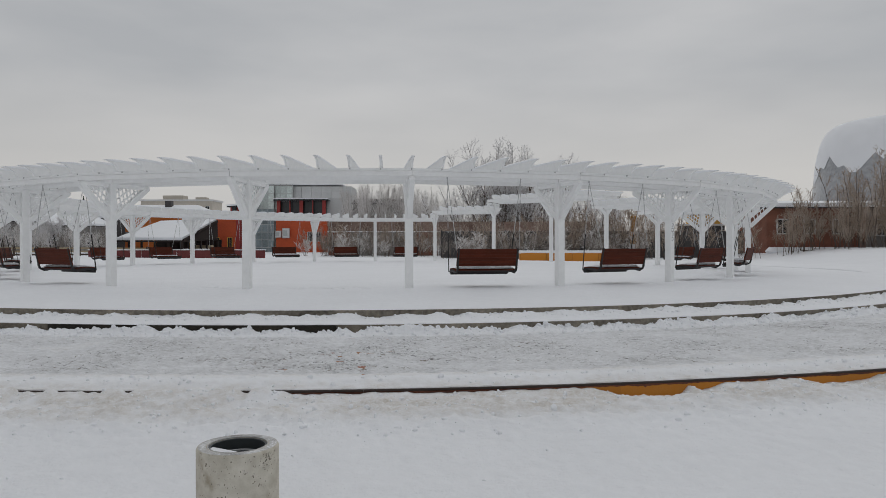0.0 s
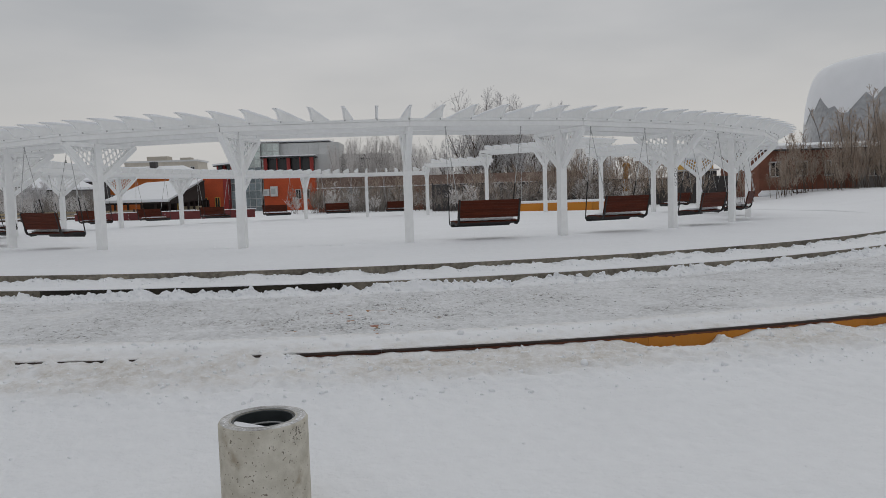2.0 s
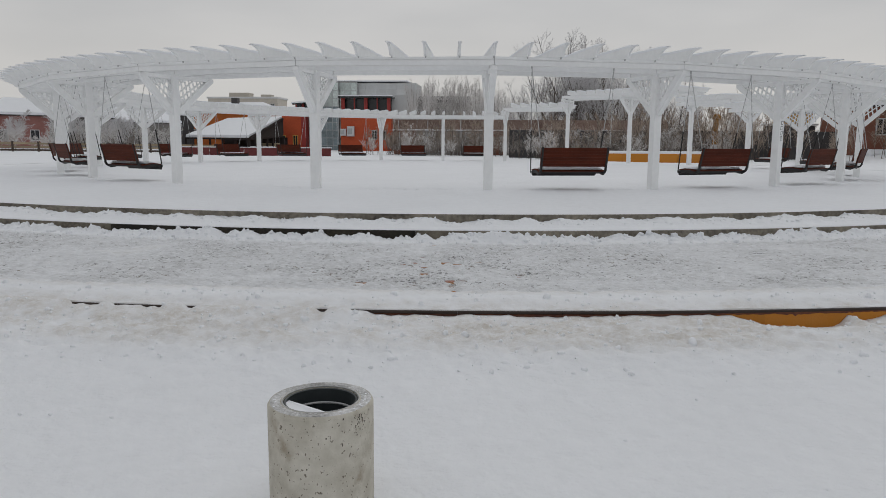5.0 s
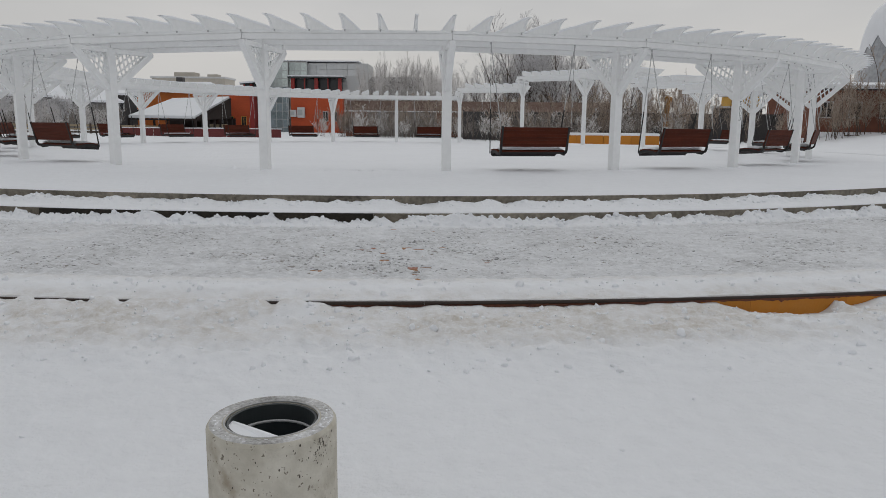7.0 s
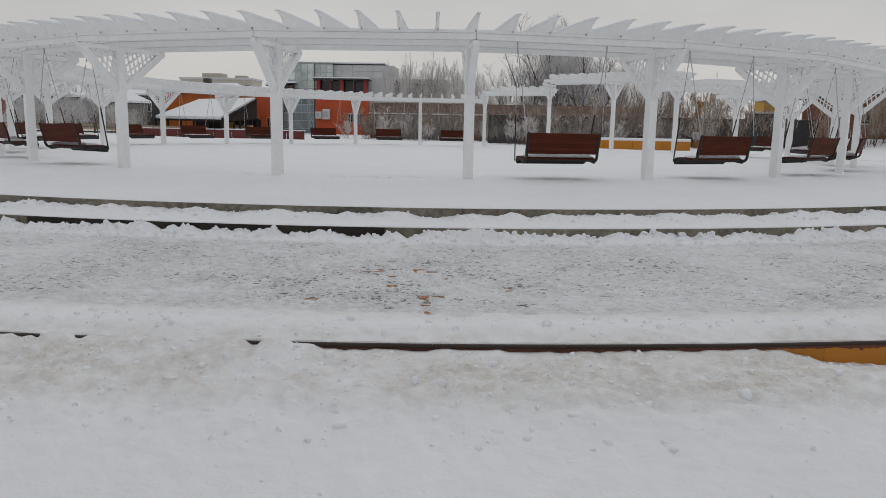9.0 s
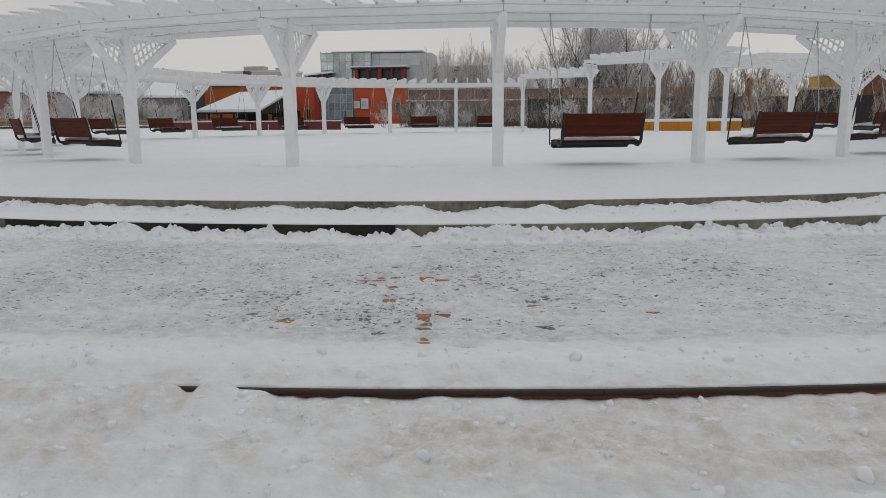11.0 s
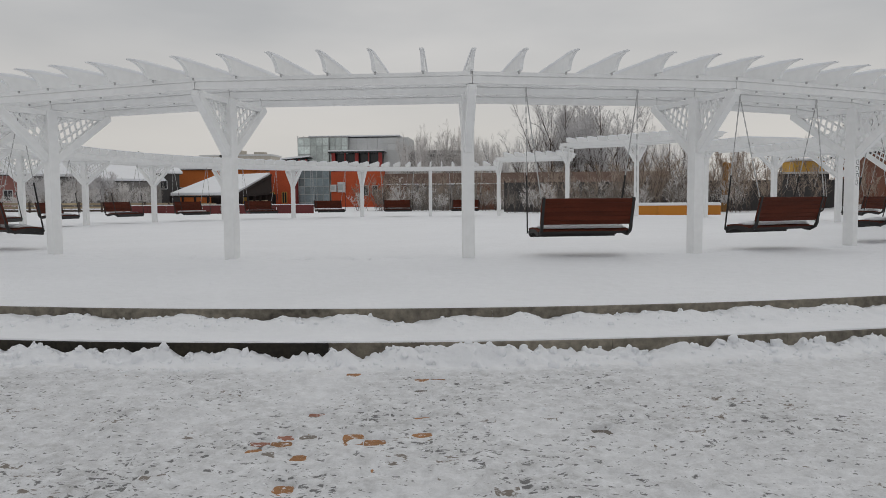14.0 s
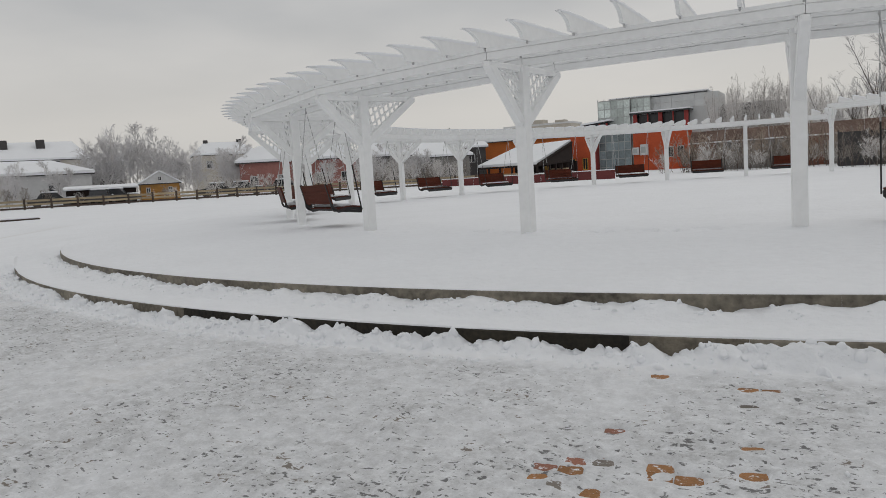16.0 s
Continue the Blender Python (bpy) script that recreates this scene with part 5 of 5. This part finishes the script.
pts = []
for (ax, ay), (bx, by) in zip(line, line[1:]):
    n = max(1, round(math.hypot(bx - ax, by - ay) / 1.9))
    pts += [(ax + (bx - ax) * k / n, ay + (by - ay) * k / n) for k in range(n)]
for (ax, ay), (bx, by) in zip(pts, pts[1:]):
    za, zb = fence_ground(ax, ay), fence_ground(bx, by)
    part("fence_post", box_bm((ax, ay, za + 0.4), (0.15, 0.15, 1.0), None, 0.01), M_FENCEDK, fence)
    part("fence_rail", bar_bm((ax, ay, za + 0.72), (bx, by, zb + 0.72), 0.06, 0.17), M_FENCE, fence)
    part("fence_rail", bar_bm((ax, ay, za + 0.42), (bx, by, zb + 0.42), 0.06, 0.16), M_FENCE, fence)
    part("fence_rail", bar_bm((ax, ay, za + 0.14), (bx, by, zb + 0.14), 0.06, 0.16), M_FENCEDK, fence)
log = thing("fallen_beam", pose(-33.5, -6.2, 0.40, 0, 0, 55), "dark timber beam lying half in snow", "beam")
part("timber", box_bm((0, 0, 0.06), (4.2, 0.2, 0.22), None, 0.03), M_FENCEDK, log)
part("beam_snow", box_bm((0, 0, 0.19), (4.1, 0.18, 0.06), None, 0.02), M_SNOW, log)


# ---- trees ----
def segs_mesh(name, segs, material, parent, sides=4):
    """Tapered twigs from an array of rows x, y, z, x, y, z, r, r."""
    S = np.asarray(segs, float)
    p, q = S[:, :3], S[:, 3:6]
    d = q - p
    d /= np.linalg.norm(d, axis=1)[:, None] + 1e-9
    ref = np.where(np.abs(d[:, 2:3]) > 0.9, np.array([[1.0, 0, 0]]), np.array([[0, 0, 1.0]]))
    u = np.cross(d, ref)
    u /= np.linalg.norm(u, axis=1)[:, None] + 1e-9
    v = np.cross(d, u)
    V = []
    for e, r in ((p, S[:, 6:7]), (q, S[:, 7:8])):
        for k in range(sides):
            a = k * math.tau / sides
            V.append(e + r * (math.cos(a) * u + math.sin(a) * v))
    V = np.stack(V, 1).reshape(-1, 3)
    n = len(S)
    base = np.arange(n)[:, None] * (2 * sides)
    F = [np.concatenate([base + k, base + (k + 1) % sides, base + sides + (k + 1) % sides, base + sides + k], 1) for k in range(sides)]
    return from_arrays(name, V, np.concatenate(F), [material], parent, smooth=False)


def grow(seed, height, stems=1, lean=0.1, scatter=0.0, angle=(38, 62), reach=0.30, limbs=40, sides=6, tips=3, twig=0.010, low=0.16, thick=0.012):
    """A bare tree: rows of wood (stems and limbs) and of twigs. angle: the limbs' rise in degrees; reach: their length by the tree's height."""
    rn = random.Random(seed)
    wood, twigs = [], []

    def bend(d, amount, lift=0.0):
        return (d + Vector((rn.gauss(0, amount), rn.gauss(0, amount), rn.gauss(lift, amount * 0.5)))).normalized()

    def turned(d, least, most):
        """A direction that leaves d by some degrees, to a random side."""
        side = d.cross(Vector((rn.gauss(0, 1), rn.gauss(0, 1), rn.gauss(0, 1)))).normalized()
        a = radians(rn.uniform(least, most))
        return (d * math.cos(a) + side * math.sin(a)).normalized()

    def run(p, d, length, r0, r1, n, rows, wobble, lift):
        line = [p]
        for k in range(n):
            q = p + d * (length / n)
            rows.append((*p, *q, r0 + (r1 - r0) * k / n, r0 + (r1 - r0) * (k + 1) / n))
            line.append(q)
            p, d = q, bend(d, wobble, lift)
        return line, d

    def pick(line, f):
        k = min(int(f * (len(line) - 1)), len(line) - 2)
        return line[k].lerp(line[k + 1], f * (len(line) - 1) - k), (line[k + 1] - line[k]).normalized()

    for s in range(stems):
        base = Vector((rn.gauss(0, scatter), rn.gauss(0, scatter), -0.1))
        h = height * (1.0 if stems == 1 else rn.uniform(0.65, 1.0))
        line, _ = run(base, Vector((rn.gauss(0, lean), rn.gauss(0, lean), 1)).normalized(), h, h * thick, twig, 8, wood, 0.05, 0.03)
        for _ in range(limbs):
            f = low + (0.97 - low) * rn.random() ** 0.85
            p, d = pick(line, f)
            az, el = rn.uniform(0, math.tau), radians(rn.uniform(*angle))
            ld = (Vector((math.cos(az) * math.cos(el), math.sin(az) * math.cos(el), math.sin(el))) + d * 0.25).normalized()
            ll = height * (reach * (1 - f) + 0.07) * rn.uniform(0.6, 1.25)
            r = max(h * thick * (1 - f) * 0.5, twig * 1.3)
            limb, ld = run(p, ld, ll, r, twig, 3, wood if r > twig * 1.7 else twigs, 0.10, 0.05)
            for _ in range(sides):
                q, qd = pick(limb, rn.uniform(0.2, 1.0))
                sl = ll * rn.uniform(0.22, 0.5)
                side, _ = run(q, turned(qd, 20, 50), sl, twig, twig * 0.6, 1, twigs, 0.14, 0.04)
                for _ in range(tips):
                    w, wd = pick(side, rn.uniform(0.25, 1.0))
                    run(w, turned(wd, 20, 55), sl * rn.uniform(0.25, 0.55), twig * 0.7, twig * 0.4, 1, twigs, 0.1, 0.0)
    if stems > 1:
        for row in [w for w in wood if w[2] < -0.05]:
            wood.append((0, 0, -0.12, row[0], row[1], -0.08, 0.03, 0.03))
    return wood, twigs


def tree_kind(name, seed, height, wood_m, twig_m, label, category, group, **kw):
    w, t = grow(seed, height, **kw)
    ob = thing(name, Matrix(), label, category, group)
    segs_mesh("trunk", w, wood_m, ob, 4)
    segs_mesh("crown", t, twig_m, ob, 3)
    return ob


kinds = {
    "poplar": [tree_kind("tree", 20 + s, 12.5, M_TWIGDK, M_TWIG, "tall bare tree with frosted upright twigs", "tree", "bare trees behind the ring", stems=5, lean=0.10, scatter=0.35, limbs=24, sides=6, tips=2, angle=(52, 78), reach=0.24, twig=0.0105, thick=0.006, low=0.15) for s in range(2)],
    "broad": [tree_kind("broad_tree", 30 + s, 10.0, M_BARK, M_FROST, "broad bare tree with dark limbs and frosted twigs", "tree", "bare trees behind the ring", stems=7, lean=0.30, scatter=0.25, limbs=26, sides=8, tips=3, angle=(35, 70), reach=0.27, twig=0.0095, thick=0.011, low=0.2) for s in range(2)],
    "frost": [tree_kind("frosted_tree", 40 + s, 8.0, M_TWIG, M_FROST, "round bare tree white with hoar frost", "tree", "frosted trees along the park", stems=3, lean=0.18, scatter=0.2, limbs=40, sides=8, tips=3, angle=(20, 65), reach=0.38, twig=0.020, low=0.12) for s in range(2)],
    "shrub": [tree_kind("shrub", 60 + s, 3.2, M_BARK, M_TWIGDK, "bare dark shrub dusted with frost", "shrub", "shrubs behind the ring", stems=7, lean=0.2, scatter=0.5, limbs=10, sides=4, tips=2, reach=0.32, twig=0.008, thick=0.006) for s in range(2)],
    "frosted_shrub": [tree_kind("frosted_shrub", 70 + s, 3.4, M_TWIGDK, M_TWIG, "bare shrub with twigs white with frost", "shrub", "frosted shrubs along the park", stems=5, lean=0.26, scatter=0.4, limbs=12, sides=5, tips=2, angle=(25, 60), reach=0.36, twig=0.011, thick=0.006) for s in range(2)],
    "russet": [tree_kind("russet_shrub", 80 + s, 4.6, M_BARK, M_TWIGBR, "tall bare shrub with russet twigs", "shrub", "russet shrubs by the gate", stems=6, lean=0.15, scatter=0.5, limbs=14, sides=5, tips=2, angle=(45, 70), reach=0.28, twig=0.009, thick=0.006) for s in range(2)],
}
kinds["thicket"] = [tree_kind("tall_shrub", 90 + s, 5.2, M_BARK, M_TWIGBR, "tall bare shrub with upright grey-brown stems before brick house", "shrub", "tall shrubs by the brick house", stems=7, lean=0.12, scatter=0.7, limbs=16, sides=5, tips=2, angle=(45, 72), reach=0.24, twig=0.009, thick=0.006) for s in range(2)]
used = set()
later = []


def plant(kind, x, y, s=1.0, variant=0, z=None, turn=0.0):
    src = kinds[kind][variant % 2]
    z = fence_ground(x, y) if z is None else z
    m = pose(x, y, z, 0, 0, turn) @ Matrix.Diagonal((s, s, s, 1))
    if src.name not in used:
        used.add(src.name)
        src.matrix_basis = m
        return src
    c = copy_thing(src, pose(x, y, z, 0, 0, turn))
    c.scale = (s, s, s)
    return c


rt = random.Random(77)
# dark pollarded trees before the white building
for x, y, s in ((-66.5, 12.0, 0.75), (-65.8, 13.6, 0.7), (-65.2, 15.0, 0.75), (-64.2, 16.4, 0.65), (-67.5, 10.0, 0.75), (-58.5, 25.5, 0.6), (-50.5, 32.5, 0.6), (-46, 36, 0.6), (-42, 40, 0.6)):
    later.append((x, y, s))
for x, y, s in later:
    plant("shrub", x, y, s, rt.randrange(2), None, rt.uniform(0, 360))
# tall trees seen over the far beams
for x, y, s in ((-11, 74, 0.80), (-8.5, 70, 0.86), (-6, 76, 0.95), (-4, 72, 0.84), (-13, 80, 0.85), (-1.5, 69, 0.7), (0.5, 78, 0.8), (3, 64, 0.66), (15, 66, 0.85), (18, 70, 0.8), (22, 66, 0.7), (27, 70, 0.75),
                (33, 72, 0.72), (38, 66, 0.7), (38, 52, 0.72), (41, 54, 0.72), (-9.8, 78, 0.9), (-2.6, 79, 0.9)):
    plant("poplar", x, y, s * 1.05, rt.randrange(2), 0.2, rt.uniform(0, 360))
    plant("poplar", x + rt.uniform(1.0, 2.2), y + rt.uniform(2, 6), s * 1.0, rt.randrange(2), 0.2, rt.uniform(0, 360))
for x, y, s in ((5.5, 56, 1.05), (8.2, 55, 1.5), (11.5, 57, 1.6), (14.3, 55, 1.35), (3.4, 60, 0.95), (20.5, 52, 1.0), (9.8, 60, 1.5), (17.5, 56, 1.1), (13, 62, 1.5)):
    plant("broad", x, y, s, rt.randrange(2), 0.2, rt.uniform(0, 360))
# shrubs before the shed and the dark fence
for k in range(62):
    x = -9.5 + 0.465 * k + rt.uniform(-0.5, 0.5)
    plant(("shrub", "frosted_shrub", "shrub", "russet")[k % 4], x, 27.5 + rt.uniform(-3.5, 2.5) + (12 if x < 3 else 0), rt.uniform(0.65, 1.05), k // 4, 0.25, rt.uniform(0, 360))
for k in range(26):
    plant(("russet", "frosted_shrub", "shrub")[k % 3], -12 + 0.86 * k + rt.uniform(-0.5, 0.5), 42 + rt.uniform(-2, 3), rt.uniform(0.65, 0.95), k // 2, 0.25, rt.uniform(0, 360))
for x, y, s in ((16.5, 27, 1.0), (19, 28.5, 1.1), (21, 26, 0.95), (22.5, 29, 1.1), (14.5, 29.5, 0.9), (24.5, 27, 1.0), (18, 32.5, 1.2), (12.5, 29, 0.9), (15.5, 33, 1.25), (20.2, 33, 1.3)):
    plant("russet", x, y, s, rt.randrange(2), 0.25, rt.uniform(0, 360))
for x, y, s in ((26.5, 22.5, 0.55), (30.2, 23.5, 0.75), (33.0, 19.6, 0.55), (29.0, 22, 0.6), (32.2, 23.5, 0.8), (33.6, 21.5, 0.95), (35.4, 23, 1.0), (37.2, 23.4, 1.1), (38.3, 21.6, 1.2), (39.8, 23, 1.15), (41.3, 22, 1.2), (42.8, 23.5, 1.15), (40.6, 19.5, 0.85), (36.2, 20.4, 0.8)):
    plant("thicket", x, y, s * 1.35, rt.randrange(2), None, rt.uniform(0, 360))
    plant(rt.choice(("russet", "thicket")), x + rt.uniform(-0.9, 0.9), y + rt.uniform(0.6, 2.6), s * rt.uniform(0.7, 1.2), rt.randrange(2), None, rt.uniform(0, 360))
for k in range(20):
    plant(("frosted_shrub", "shrub", "frosted_shrub")[k % 3], -50 + 0.62 * k + rt.uniform(-0.6, 0.6), 50 + 0.28 * k + rt.uniform(-3, 3), rt.uniform(0.8, 1.25), k // 3, None, rt.uniform(0, 360))
# frosted trees along the far park edge
for x, y, s in ((-73.6, 30.4, 0.95), (-72.2, 32.2, 1.0), (-74.5, 28.8, 0.8), (-70.6, 34.4, 0.95), (-69.5, 35.8, 0.8), (-74, 40, 0.75), (-67.5, 38, 0.7), (-65.5, 41, 0.75), (-63.5, 40.5, 0.6), (-70, 47, 0.7), (-57, 45, 0.55), (-50, 52, 0.5), (-48, 47, 0.5),
                (-47, 55, 0.5), (-50, 57, 0.55), (-52, 58, 0.6), (-55, 52, 0.5), (-52, 44, 0.45), (-58, 60, 0.7), (-63, 55, 0.7), (-49, 62, 0.6), (-60, 50, 0.6), (-70, 22, 0.5), (-72, 18, 0.5), (-68, 14, 0.45), (-74, 27, 0.5), (-75, 12, 0.5)):
    plant("frost", x, y, s * 1.25, rt.randrange(2), None, rt.uniform(0, 360))
for k in range(34):
    f = 0.60 * k / 33
    plant("frosted_shrub", -67 + 41 * f + rt.uniform(-1.5, 1.5), 20 + 34 * f + rt.uniform(-2.5, 4.5), rt.uniform(0.55, 1.0) * (0.5 if f < 0.26 else 1.0), k, None, rt.uniform(0, 360))
for k in range(24):
    f = k / 23
    plant("shrub" if k % 3 else "frosted_shrub", -84 + 30 * f + rt.uniform(-2, 2), 24 + 36 * f + rt.uniform(-3, 3), rt.uniform(0.8, 1.3), k, None, rt.uniform(0, 360))
spruce = thing("spruce_tree", pose(-58, 88, 0.3), "dark spruce tree dusted with snow", "tree")
bm = bmesh.new()
tube(bm, [(0, 0, 0), (0, 0, 9.5)], 0.2, 6, None, 0.03)
part("trunk", bm, M_BARK, spruce)
sg = []
for k in range(420):
    h = 1.2 + 8.2 * rt.random()
    a, ln = rt.uniform(0, math.tau), (9.8 - h) * 0.26 * rt.uniform(0.6, 1.1)
    sg.append((0, 0, h, ln * math.cos(a), ln * math.sin(a), h - ln * 0.35, 0.10, 0.02))
segs_mesh("crown", sg, M_SPRUCE, spruce, 3)

# ---- pavers of the plaza road ----
road_paving = thing("pavement", Matrix(), "orange, red and grey block pavers showing through thin snow", "pavement", kind="structure")
pm = {}
near_bricks, rest = [], []
pc, ps = math.cos(PAVER_TURN), math.sin(PAVER_TURN)
bare_cells = {(math.floor(u), math.floor(v)) for u, v in BARE_PAVERS}
for i in range(-46, 80):
    for j in range(-46, 46):
        u, v = i * PAVER_W + 0.05, j * PAVER_D
        x, y = 1.9 + u * pc - v * ps, -23.4 + u * ps + v * pc
        if not R_LOW + 0.15 < math.hypot(x - STEP_X, y - STEP_Y) or not math.hypot(x, y) < R_KERB - 0.2:
            continue
        (near_bricks if -0.6 < u < 0.7 and -1.6 < v < 0.75 or (i, j) in bare_cells else rest).append((x, y))
rb = random.Random(8)
for x, y in near_bricks:
    m = rb.choice((M_PAVER, M_PAVER, M_PAVER, M_PAVRED, M_PAVGREY))
    if m.name not in pm:
        pm[m.name] = part("paver", box_bm((0, 0, -0.03), (PAVER_W - 0.006, PAVER_D - 0.006, 0.06), None, 0.004), m, road_paving)
        pm[m.name].matrix_basis = pose(x, y, 0.004, 0, 0, 7)
    else:
        share("paver", pm[m.name], pose(x, y, 0.004 + rb.uniform(-0.001, 0.001), 0, 0, 7), road_paving)
for m, share_of in ((M_PAVER, 0), (M_PAVGREY, 1), (M_PAVRED, 2)):
    sel = [q for k, q in enumerate(rest) if (k * 7 + k // 5) % 5 in ((0, 2), (1, 4), (3,))[share_of]]
    c = np.array(sel)
    a, b = PAVER_W / 2 - 0.003, PAVER_D / 2 - 0.003
    offs = np.array([(su * a * pc - sv * b * ps, su * a * ps + sv * b * pc, z) for z in (0.003, -0.05) for su, sv in ((-1, -1), (1, -1), (1, 1), (-1, 1))])
    V = (np.c_[c, np.zeros(len(c))][:, None] + offs[None]).reshape(-1, 3)
    b0 = np.arange(len(c))[:, None] * 8
    F = np.concatenate([b0 + np.array(f)[None] for f in ((0, 1, 2, 3), (0, 4, 5, 1), (1, 5, 6, 2), (2, 6, 7, 3), (3, 7, 4, 0))])
    ob = from_arrays("paver_field", V, F, [m], road_paving, smooth=False)
    ob["kind"] = "stuff"
